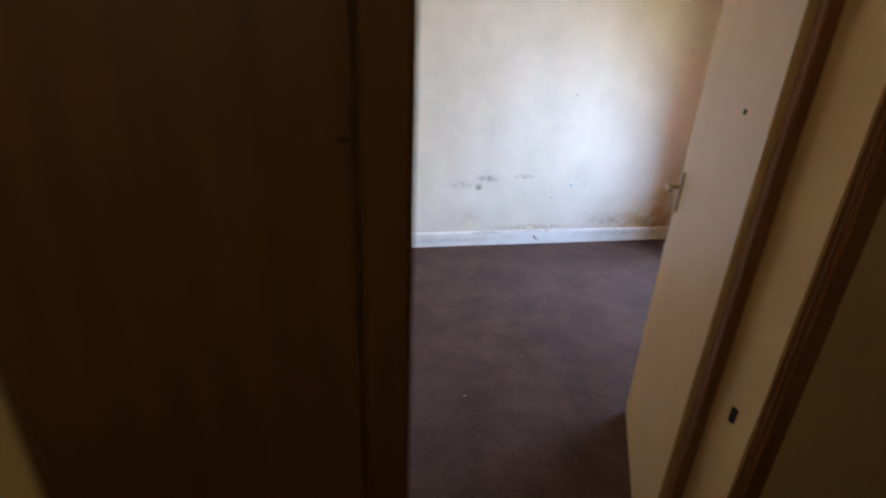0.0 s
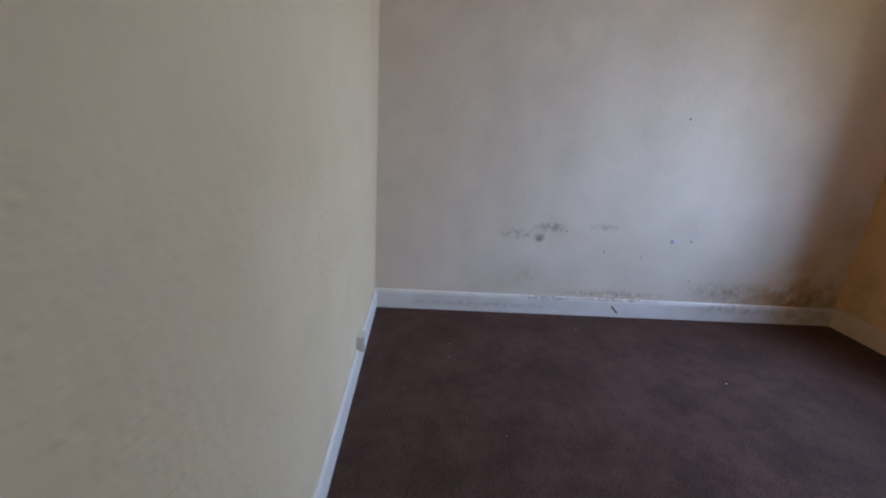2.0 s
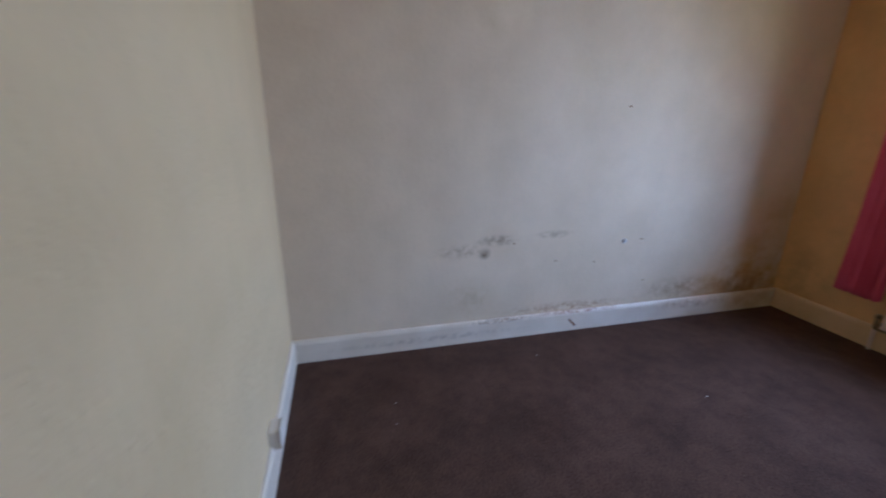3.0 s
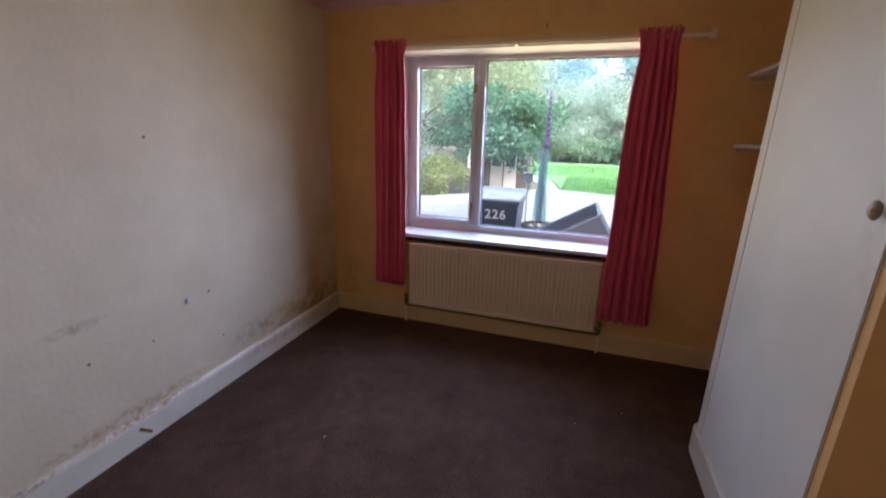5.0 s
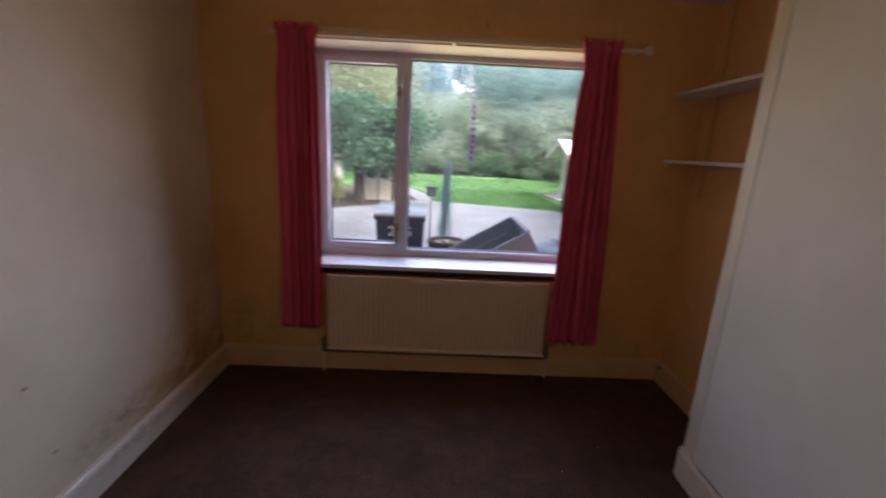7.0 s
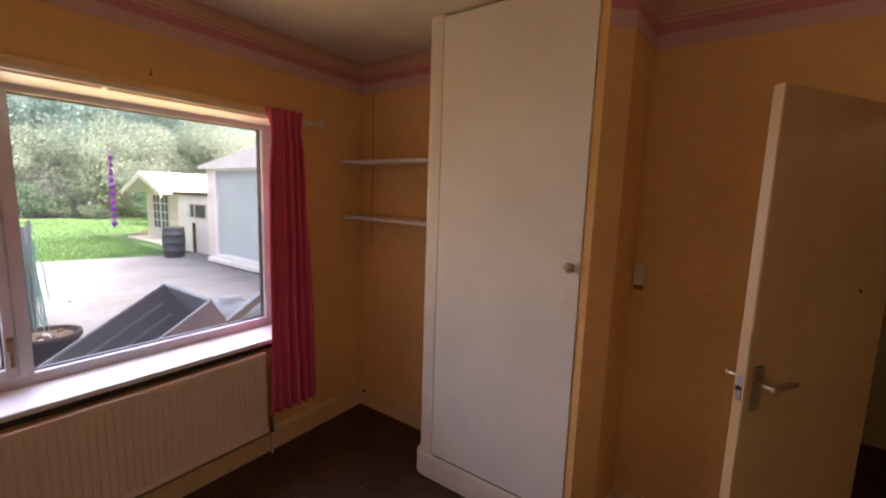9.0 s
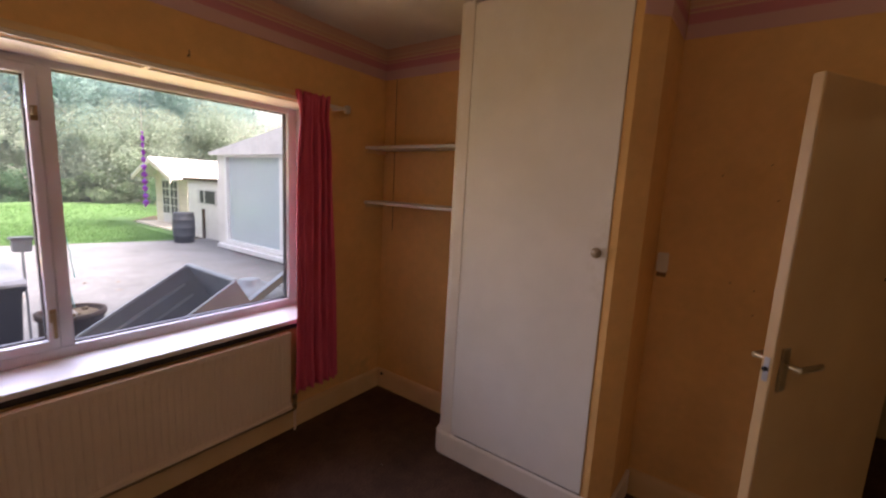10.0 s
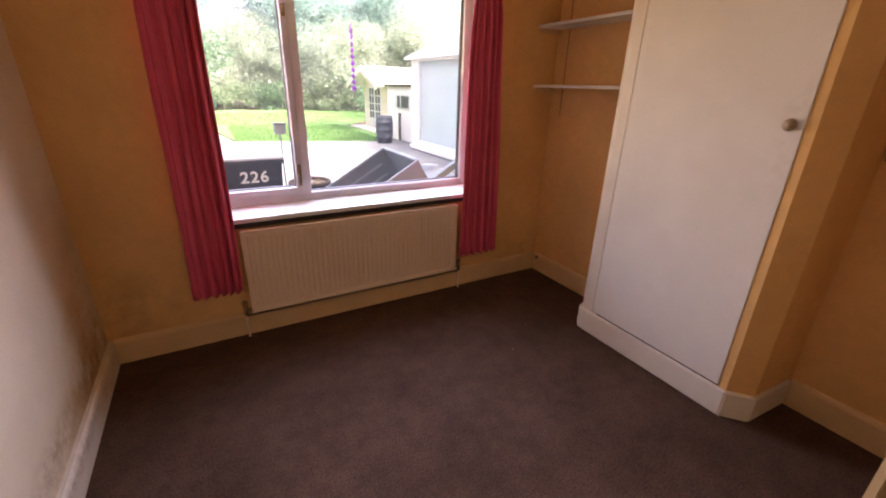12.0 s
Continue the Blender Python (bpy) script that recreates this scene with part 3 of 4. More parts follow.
def curtain(x0, x1, b0, b1, zb, seed, folds):
    rng = random.Random(seed)
    ph = [rng.uniform(0, 6.28) for _ in range(6)]
    nu, nv = folds * 14, 46
    verts, faces = [], []
    top = RZ + 0.035
    for j in range(nv + 1):
        v = j / nv
        z = z_row = top + (zb - top) * v
        s = min(1.0, v * 9)
        gather = 0.4 + 0.6 * s
        for i in range(nu + 1):
            u, z = i / nu, z_row
            uu = u + 0.012 * math.sin(3 * v * 3 + ph[0] + 7 * u) * s
            x = (x0 + (x1 - x0) * uu) * (1 - v) + (b0 + (b1 - b0) * uu) * v
            mid = 0.5 * (x0 + x1) * (1 - v) + 0.5 * (b0 + b1) * v
            x = mid + (x - mid) * (1 - 0.20 * math.exp(-((v - 0.07) / 0.06) ** 2) + 0.08 * max(0, 1 - v / 0.04))
            x -= 0.008 * math.sin(math.pi * min(1, v * 7)) * (1 if u < 0.5 else -1) * (abs(u - 0.5) * 2)
            a = 2 * math.pi * folds * u + 0.5 * math.sin(2.2 * v + ph[1]) + 0.9 * math.sin(5 * u + ph[2])
            amp = (0.022 + 0.010 * math.sin(4 * u + ph[3] + v)) * gather
            y = RY - 0.018 - amp * math.sin(a) - 0.006 * math.sin(2.7 * a + ph[4]) * s
            if v < 0.07:
                y += 0.019 * math.sin(2 * math.pi * folds * 2.5 * u + ph[0]) * (1 - v / 0.08)
                z += 0.012 * math.sin(2 * math.pi * folds * 1.7 * u + ph[4]) if j == 0 else 0
            verts.append((x + 0.004 * math.sin(2 * a + ph[5]), y, z + (0.006 * math.sin(a + 1) if j == nv else 0)))
    for j in range(nv):
        for i in range(nu):
            k = j * (nu + 1) + i
            faces.append((k, k + 1, k + nu + 2, k + nu + 1))
    me = bpy.data.meshes.new("curtain")
    me.from_pydata(verts, [], faces)
    me.materials.append(M_CURTAIN)
    me.polygons.foreach_set("use_smooth", [True] * len(faces))
    ob = new("curtain", me)
    so = ob.modifiers.new("cloth", "SOLIDIFY")
    so.thickness = 0.003
    return tagged(ob, "pink pleated cotton curtain hanging drawn open", "curtain", "curtains at the window")


curtain(0.455, 0.684, 0.425, 0.672, 0.325, 3, 6)
curtain(2.125, 2.350, 2.105, 2.425, 0.275, 8, 6)

# ---- radiator ----
radiator = thing("radiator", (0.70, 3.465, 0.0), "cream enamelled panel radiator with fine flutes", "radiator")
bm = bmesh.new()
RW, RB, RT = 1.395, 0.160, 0.664
n = 42
prof = []
for i in range(n):
    x = 0.03 + (RW - 0.06) * i / n
    w = (RW - 0.06) / n
    prof += [(x, -0.022), (x + w * 0.18, -0.029), (x + w * 0.62, -0.029), (x + w * 0.80, -0.022)]
pts = [(0.0, -0.022)] + prof + [(RW, -0.022), (RW, 0.0), (0.0, 0.0)]
prism(bm, pts, RB + 0.04, RT - 0.03)
for z0, z1 in ((RB, RB + 0.04), (RT - 0.03, RT)):
    box(bm, (0, -0.030, z0), (RW, 0.002, z1))
part("panel", bm, M_RAD, radiator)
bm = bmesh.new()
tube(bm, (0.02, -0.026, RT - 0.004), (RW - 0.02, -0.026, RT - 0.004), 0.006, n=8)
tube(bm, (0.0, -0.030, RB + 0.012), (RW, -0.030, RB + 0.012), 0.008, n=8)
part("seam", bm, M_RAD, radiator)
for x in (-0.035, RW + 0.035):
    bm = bmesh.new()
    s = 1 if x < 0 else -1
    tube(bm, (x, -0.008, RB - 0.015), (x, -0.008, RB + 0.055), 0.012)
    tube(bm, (x, -0.008, RB + 0.02), (x + s * 0.036, -0.008, RB + 0.02), 0.010)
    tube(bm, (x, -0.008, RB + 0.055), (x, -0.008, RB + 0.075), 0.016, 0.013)
    part("valve", bm, M_BRASS, radiator, "tarnished brass valve", True)
    bm = bmesh.new()
    tube(bm, (x, -0.008, 0.0), (x, -0.008, RB - 0.015), 0.0075, n=12)
    part("pipe", bm, M_RAD, radiator)
bm = bmesh.new()
tube(bm, (-0.035, -0.008, RB - 0.018), (RW + 0.035, -0.008, RB - 0.018), 0.0075, n=12)
part("pipe", bm, M_BRASS, radiator, "dull copper pipe under the panel", True)
for x in (0.3, RW - 0.3):
    bm = bmesh.new()
    box(bm, (x - 0.015, 0.0, RB + 0.05), (x + 0.015, 0.034, RT - 0.06))
    part("wall_bracket", bm, M_STEEL, radiator)

# ---- alcove shelves ----
for z in (1.450, 1.826):
    sh = thing("shelf", (W, 3.08, z), "narrow off-white painted alcove shelf", "shelf", "shelves in the alcove")
    bm = bmesh.new()
    prism(bm, [(-0.001, -0.427), (-0.205, -0.427), (-0.19, 0.419), (-0.001, 0.419)], -0.009, 0.009)
    soften(bm, 0.002, 1)
    part("board", bm, M_SILL, sh)
    bm = bmesh.new()
    box(bm, (-0.19, -0.427, -0.034), (-0.001, -0.409, -0.0095))
    part("batten", bm, M_SKIRT, sh)
    bm = bmesh.new()
    box(bm, (-0.18, 0.401, -0.034), (-0.001, 0.419, -0.0095))
    part("batten", bm, M_SKIRT, sh)
bm = bmesh.new()
box(bm, (W - 0.003, 3.3935, 1.25), (W, 3.3965, 2.31))
tagged(part("wall_cable", bm, M_BROWN), "thin brown cable run down the alcove wall", "cable")

# ---- sockets and switches ----
so = thing("wall_socket", (0.79, 0.0, 0.128), "white plastic double socket box above the skirting", "socket")
bm = bmesh.new()
box(bm, (-0.037, 0, 0), (0.037, 0.038, 0.088))
soften(bm, 0.004)
part("back_box", bm, M_PLASTIC, so)
bm = bmesh.new()
box(bm, (-0.040, 0.038, -0.002), (0.040, 0.046, 0.090))
soften(bm, 0.003)
part("face_plate", bm, M_PLASTIC, so)
sw = thing("light_switch", (2.945, 0.0, 1.325), "square white light switch plate with toggle", "light switch")
bm = bmesh.new()
box(bm, (-0.043, 0, -0.043), (0.043, 0.0012, 0.043))
soften(bm, 0.0005)
part("face_plate", bm, M_CHIP, sw)
bm = bmesh.new()
box(bm, (-0.004, 0.0012, -0.006), (0.004, 0.006, 0.006))
soften(bm, 0.0015)
part("toggle", bm, M_BROWN, sw, "brown toggle")
for x in (-0.030, 0.030):
    bm = bmesh.new()
    tube(bm, (x, 0.001, 0), (x, 0.0020, 0), 0.003, n=10)
    part("screw", bm, M_CHIP, sw)
th = thing("thermostat", (W2, 1.605, 1.275), "small cream wall thermostat box", "thermostat")
bm = bmesh.new()
box(bm, (-0.024, -0.018, -0.048), (0, 0.030, 0.048))
soften(bm, 0.005)
part("cover", bm, M_WSKIRT, th)
bm = bmesh.new()
box(bm, (-0.020, -0.014, -0.070), (0, 0.026, -0.0485))
part("back_box", bm, M_BROWN, th)

# ---- small marks, nails and hooks ----
for y, z, r in ((2.107, 0.600, 0.016), (2.24, 0.605, 0.006), (1.62, 0.50, 0.006), (1.90, 0.47, 0.005), (2.02, 1.43, 0.007), (1.33, 0.63, 0.005), (2.30, 0.31, 0.005)):
    bm = bmesh.new()
    if r > 0.01:
        tube(bm, (0, y, z), (0.014, y, z), r, r * 0.6, 12)
        m_ = M_PVC
    else:
        tube(bm, (-0.001, y, z), (0.003, y, z), r, r, 8)
        m_ = M_BROWN
    tagged(part("wall_plug", bm, m_), "small plug remaining in the papered wall", "wall plug", "plugs in the wall")
bm = bmesh.new()
box(bm, (0.0265, 1.733, 0.053), (0.0290, 1.807, 0.067), Matrix.Translation((0, 1.77, 0.06)) @ Matrix.Rotation(-0.8, 4, "X") @ Matrix.Translation((0, -1.77, -0.06)))
tagged(part("paint_chip", bm, M_BROWN), "brown chip in the skirting paint", "paint chip")
bm = bmesh.new()
tube(bm, (1.60, L, 2.125), (1.60, L - 0.022, 2.125), 0.003, n=8)
tube(bm, (1.60, L - 0.020, 2.118), (1.60, L - 0.020, 2.150), 0.003, n=8)
tagged(part("wall_hook", bm, M_BRASS), "small brass hook above the window", "hook")
for y, z in ((1.42, 1.70), (1.25, 1.75), (1.21, 1.60), (1.33, 1.22), (1.24, 1.20), (1.23, 1.09)):
    bm = bmesh.new()
    tube(bm, (W2 + 0.001, y, z), (W2 - 0.002, y, z), 0.003, n=8)
    tagged(part("wall_plug", bm, M_BROWN), "small brown nail hole in the cream wall", "wall plug", "plugs in the wall")
bm = bmesh.new()
tube(bm, (W - 0.016, 3.44, 0.115), (W - 0.024, 3.44, 0.115), 0.012, n=12)
tagged(part("cable_hole", bm, M_BLACK), "dark cable hole in the alcove skirting", "cable hole")
rng = random.Random(4)
for i in range(9):
    bm = bmesh.new()
    x, y, w = rng.uniform(0.1, 2.4), rng.uniform(0.2, 3.2), rng.uniform(0.002, 0.004)
    box(bm, (x, y, 0.0), (x + w, y + w * rng.uniform(1, 2.5), 0.002))
    tagged(part("lint", bm, M_PLASTIC), "tiny pale fleck of lint on the carpet", "lint", "lint on the carpet")

# ---- outdoors: ground, patio, lawn ----
M_EARTH = mat("garden_earth", (0.10, 0.075, 0.045), 0.95, second=(0.06, 0.06, 0.03), scale=0.6, grain=20, bump=0.6, depth=0.03)
M_PATIO = mat("weathered_concrete", (0.225, 0.235, 0.235), 0.85, second=(0.17, 0.176, 0.174), scale=0.9, grain=30, bump=0.35, depth=0.01, mix=0.6)
blotch(M_PATIO, 1.1, 0.80, 1.10)
blotch(M_PATIO, 8.0, 0.86, 1.06)
M_GRASS = mat("lawn_grass", (0.12, 0.26, 0.075), 0.9, second=(0.08, 0.19, 0.05), scale=1.1, grain=45, bump=1.0, depth=0.05, mix=0.6)
M_BIN = mat("black_bin_plastic", (0.012, 0.016, 0.024), 0.38, scale=9, grain=200, bump=0.15, depth=0.002)
# black lid, the white sky reflection put into its pale base
M_LID = mat("wet_sheen_lid_plastic", (0.48, 0.49, 0.50), 0.16, second=(0.30, 0.31, 0.32), scale=5, grain=14, bump=0.25, depth=0.006, spec=0.9)
M_WHITE = mat("white_bin_paint", (0.85, 0.85, 0.82), 0.6, scale=30)
M_GALV = mat("galvanised_sheet", (0.36, 0.42, 0.46), 0.45, metal=0.3, second=(0.28, 0.33, 0.365), scale=6, grain=40, bump=0.1)
M_DGALV = mat("dull_grey_steel", (0.23, 0.265, 0.29), 0.5, metal=0.3, second=(0.17, 0.195, 0.215), scale=5, grain=40, bump=0.1)
M_TERRA = mat("dark_barrel_wood", (0.07, 0.045, 0.03), 0.7, scale=12, grain=70, bump=0.2)
M_SOIL = mat("dry_compost", (0.38, 0.31, 0.20), 0.95, second=(0.14, 0.10, 0.06), scale=18, grain=60, bump=0.8, depth=0.02)
M_TEAL = mat("teal_cord", (0.25, 0.62, 0.58), 0.6, scale=20)
M_PURPLE = mat("purple_foil", (0.56, 0.12, 0.95), 0.35, second=(0.42, 0.07, 0.80), scale=20)
M_RENDER = mat("white_render", (0.76, 0.76, 0.73), 0.85, second=(0.67, 0.66, 0.62), scale=2.5, grain=60, bump=0.3)
M_SHADEWALL = mat("grey_shading_wall", (0.20, 0.21, 0.23), 0.85, second=(0.15, 0.16, 0.18), scale=2, grain=50, bump=0.3)
M_TIMBER = mat("pale_painted_timber", (0.66, 0.62, 0.52), 0.7, second=(0.58, 0.53, 0.43), scale=4, grain=40, bump=0.2, vary=0.06)
M_OUTFRAME = mat("white_outdoor_frame", (0.82, 0.83, 0.83), 0.4, second=(0.74, 0.75, 0.75), scale=5, grain=30, bump=0.05)
M_FELT = mat("pale_roof_felt", (0.78, 0.78, 0.77), 0.85, scale=4, grain=90, bump=0.3)
M_BUTT = mat("dark_butt_plastic", (0.045, 0.055, 0.065), 0.5, scale=8, bump=0.1)
M_BARK = mat("tree_bark", (0.13, 0.10, 0.07), 0.95, second=(0.07, 0.055, 0.04), scale=8, grain=30, bump=0.9, depth=0.02, stretch=(3, 3, 0.7))
# bark of the far trunks, haze mixed into its pale colour
M_HAZEBARK = mat("hazed_far_bark", (0.34, 0.35, 0.32), 0.95, second=(0.24, 0.25, 0.23), scale=3, grain=12, bump=0.5, depth=0.02)
M_SHADE = mat("blue_grey_blind", (0.50, 0.60, 0.64), 0.35, second=(0.42, 0.52, 0.56), scale=1.2)


def leaf_mat(name, a, b):
    m = mat(name, a, 0.55, second=b, scale=1.4, grain=20, bump=0.1, mix=0.4)
    t = m.node_tree
    geo, hs, mr = t.nodes.new("ShaderNodeNewGeometry"), t.nodes.new("ShaderNodeHueSaturation"), t.nodes.new("ShaderNodeMapRange")
    mr.inputs[3].default_value, mr.inputs[4].default_value = 0.88, 1.12
    p = t.nodes["Principled BSDF"]
    src = p.inputs["Base Color"].links[0].from_socket
    t.links.new(geo.outputs["Random Per Island"], mr.inputs[0])
    t.links.new(mr.outputs[0], hs.inputs["Value"])
    t.links.new(src, hs.inputs["Color"])
    t.links.new(hs.outputs[0], p.inputs["Base Color"])
    tr, mx = t.nodes.new("ShaderNodeBsdfTranslucent"), t.nodes.new("ShaderNodeMixShader")
    t.links.new(hs.outputs[0], tr.inputs["Color"])
    mx.inputs[0].default_value = 0.68
    t.links.new(p.outputs[0], mx.inputs[1])
    t.links.new(tr.outputs[0], mx.inputs[2])
    t.links.new(mx.outputs[0], t.nodes["Material Output"].inputs["Surface"])
    return m


M_LAUREL = leaf_mat("laurel_leaf", (0.15, 0.27, 0.16), (0.08, 0.16, 0.09))
M_HEDGE = leaf_mat("hedge_leaf", (0.25, 0.34, 0.22), (0.18, 0.26, 0.17))
M_LIME = leaf_mat("lime_leaf", (0.33, 0.36, 0.13), (0.21, 0.27, 0.10))
# leaf colours of the far crowns, paled to carry the haze
M_HAZELIME = leaf_mat("hazed_lime_leaf", (0.42, 0.47, 0.30), (0.34, 0.40, 0.27))
M_LEAF1 = leaf_mat("hazed_green_leaf", (0.32, 0.47, 0.43), (0.27, 0.40, 0.37))
M_LEAF2 = leaf_mat("hazed_autumn_leaf", (0.38, 0.46, 0.36), (0.32, 0.41, 0.34))
M_LEAF3 = leaf_mat("hazed_dark_leaf", (0.32, 0.46, 0.48), (0.26, 0.39, 0.42))

slab("ground", (-600, L + 0.30, G - 0.5), (600, 900, G), M_EARTH, "bare garden earth under the hedge", "ground")


def sheet(name, pts, z0, z1, material, label, category):
    bm = bmesh.new()
    prism(bm, pts, z0, z1)
    return tagged(part(name, bm, material), label, category, "", "structure")


# unseen house wall, added beside and above the window to shade the patio
for lo, hi in (((-7.0, L, G), (-0.145, L + 0.29, 5.6)), ((3.125, L, G), (5.6, L + 0.29, 5.6)), ((-0.144, L, H + 0.145), (3.124, L + 0.29, 5.6))):
    slab("wall_house_shading", lo, hi, M_SHADEWALL, "plain grey unseen house wall that shades the patio", "wall")
sheet("patio", [(-4.5, L + 0.30), (9.0, L + 0.30), (9.0, 13.2), (4.9, 13.55), (2.5, 14.3), (0.75, 14.75), (0.35, 14.2), (-0.4, 13.2), (-2.2, 11.4), (-4.5, 11.0)], G, G + 0.03, M_PATIO, "pale weathered concrete patio with cracks", "patio")
sheet("lawn", [(1.35, 14.62), (2.5, 14.33), (4.9, 13.58), (5.6, 13.7), (6.0, 15.5), (5.9, 19.0), (9.5, 24.0), (9.5, 29.0), (-6.0, 30.0), (-3.0, 19.5), (0.2, 19.5), (1.0, 17.0)], G, G + 0.05, M_GRASS, "bright green mown lawn", "lawn")
sheet("path", [(0.70, 14.75), (1.30, 14.60), (0.95, 17.0), (0.15, 19.4), (-0.3, 19.4)], G, G + 0.035, M_PATIO, "narrow concrete garden path", "path")
rng = random.Random(11)
verts, faces = [], []
for i in range(26000):
    u, v = rng.random(), rng.random() ** 1.6
    y = 13.75 + v * 13.0
    x = (0.95 + 4.7 * u) if y < 19 else (-2.5 + 11 * u)
    if x > 5.5 and y < 20 or x < 1.35 and y < 19.5 or y < 14.72 - 0.29 * (x - 1.1):
        continue
    h, a, w = rng.uniform(0.03, 0.075), rng.uniform(0, 6.28), 0.014
    lx, ly = rng.uniform(-0.03, 0.03), rng.uniform(-0.03, 0.03)
    k = len(verts)
    verts += [(x - w * math.cos(a), y - w * math.sin(a), G + 0.045), (x + w * math.cos(a), y + w * math.sin(a), G + 0.045), (x + lx, y + ly, G + 0.05 + h)]
    faces.append((k, k + 1, k + 2))
me = bpy.data.meshes.new("grass_blades")
me.from_pydata(verts, [], faces)
me.materials.append(leaf_mat("grass_blade", (0.14, 0.29, 0.085), (0.10, 0.22, 0.06)))
tagged(new("grass_blades", me), "short green grass blades on the lawn", "grass", "", "stuff")
slab("soffit", (-0.3, L + 0.30, 2.50), (3.4, L + 0.78, 2.53), M_PVC, "white eaves board over the window", "eaves")

# purple foil streamer that hangs outside the window
st = thing("streamer", (1.61, 4.14, 2.499), "hanging purple foil twist streamer on a thin cord", "streamer")
bm = bmesh.new()
tube(bm, (0, 0, -0.69), (0, 0, 0), 0.0015, n=6)
part("cord", bm, M_PVC, st)
bm = bmesh.new()
prev = None
rng = random.Random(2)
for i in range(45):
    z = -0.69 - 0.43 * i / 44
    a, w = i * 0.75, (0.010 + 0.008 * (i / 44) + 0.006 * (i % 5 == 0)) * (0.9 if i % 9 else 0.5)
    cur = [bm.verts.new((w * math.cos(a + k * 3.14159), w * math.sin(a + k * 3.14159), z)) for k in (0, 1)]
    if prev:
        bm.faces.new((prev[0], prev[1], cur[1], cur[0]))
    prev = cur
part("foil_twist", bm, M_PURPLE, st)

# wheelie bin
wb = thing("wheelie_bin", (0.975, 5.42, G + 0.03), "black wheelie bin with white hand-painted house number", "bin")
bm = bmesh.new()
lowr = [(-0.22, 0.05), (0.22, 0.05), (0.22, 0.50), (-0.22, 0.50)]
upr = [(-0.265, 0.0), (0.265, 0.0), (0.265, 0.62), (-0.265, 0.62)]
va = [bm.verts.new((x, y, 0.05)) for x, y in lowr]
vb = [bm.verts.new((x, y, 0.92)) for x, y in upr]
bm.faces.new(va[::-1]), bm.faces.new(vb)
for i in range(4):
    bm.faces.new((va[i], va[(i + 1) % 4], vb[(i + 1) % 4], vb[i]))
soften(bm, 0.02, 3)
part("body", bm, M_BIN, wb)
bm = bmesh.new()
box(bm, (-0.285, -0.02, 0.90), (0.285, 0.64, 0.945))
soften(bm, 0.012)
part("rim", bm, M_BIN, wb)
bm = bmesh.new()
prism(bm, [(-0.035, 0.946), (-0.035, 0.962), (0.02, 0.985), (0.30, 1.02), (0.62, 1.035), (0.66, 1.0), (0.66, 0.946)], -0.29, 0.29, 0)
soften(bm, 0.012)
lid = part("lid", bm, M_LID, wb, "wet black lid, sky sheen in its colour")
bm = bmesh.new()
tube(bm, (-0.24, 0.70, 0.96), (0.24, 0.70, 0.96), 0.014)
for x in (-0.2, 0.2):
    box(bm, (x - 0.02, 0.64, 0.945), (x + 0.02, 0.70, 0.975))
part("handle", bm, M_BIN, wb)
for x in (-0.25, 0.25):
    bm = bmesh.new()
    tube(bm, (x - 0.025, 0.53, 0.10), (x + 0.025, 0.53, 0.10), 0.10, n=20)
    part("wheel", bm, M_BIN, wb)


def lettering(text, size, material, parent, m, name):
    cu = bpy.data.curves.new(name, "FONT")
    cu.body, cu.size, cu.extrude, cu.align_x, cu.align_y, cu.offset = text, size, 0.002, "CENTER", "CENTER", 0.0035
    cu.space_character = 1.15
    tmp = bpy.data.objects.new(name, cu)
    scene.collection.objects.link(tmp)
    me = bpy.data.meshes.new_from_object(tmp.evaluated_get(bpy.context.evaluated_depsgraph_get()))
    bpy.data.objects.remove(tmp)
    me.materials.append(material)
    ob = new(name, me)
    ob.parent = parent
    ob.matrix_local = m
    return ob


lean = math.degrees(math.atan2(0.05, 0.87))
lettering("226", 0.155, M_WHITE, wb, pose(0.0, 0.004, 0.775, 90 + lean, 0, 0), "house_number")

# pot with a folded rotary airer
pot = thing("planter", (1.50, 5.45, G + 0.03), "dark round barrel planter filled with dry compost", "planter")
bm = bmesh.new()
prof = [(0.0, 0.0), (0.15, 0.0), (0.185, 0.2), (0.20, 0.45), (0.195, 0.66), (0.215, 0.665), (0.215, 0.70), (0.185, 0.70), (0.175, 0.64), (0.0, 0.64)]
n = 28
rings = [[bm.verts.new((max(r, 0.001) * math.cos(6.28319 * i / n), max(r, 0.001) * math.sin(6.28319 * i / n), z)) for i in range(n)] for r, z in prof]
for a, b in zip(rings, rings[1:]):
    for i in range(n):
        bm.faces.new((a[i], a[(i + 1) % n], b[(i + 1) % n], b[i]))
part("tub", bm, M_TERRA, pot, "", True)
bm = bmesh.new()
bmesh.ops.create_cone(bm, cap_ends=True, segments=28, radius1=0.18, radius2=0.16, depth=0.03, matrix=Matrix.Translation((0, 0, 0.66)))
part("compost", bm, M_SOIL, pot)
rng = random.Random(6)
for i in range(14):
    bm = bmesh.new()
    a, rr = rng.uniform(0, 6.28), rng.uniform(0.02, 0.14)
    bmesh.ops.create_icosphere(bm, subdivisions=1, radius=rng.uniform(0.012, 0.03), matrix=Matrix.Translation((rr * math.cos(a), rr * math.sin(a), 0.678)))
    part("stone", bm, M_RENDER if i % 2 else M_SOIL, pot)
air = thing("rotary_airer", (1.47, 5.66, G + 0.03), "folded grey rotary airer with teal washing lines", "rotary airer")
bm = bmesh.new()
tube(bm, (0, 0, 0), (0, 0, 1.50), 0.016, n=12)
part("post", bm, M_GALV, air)
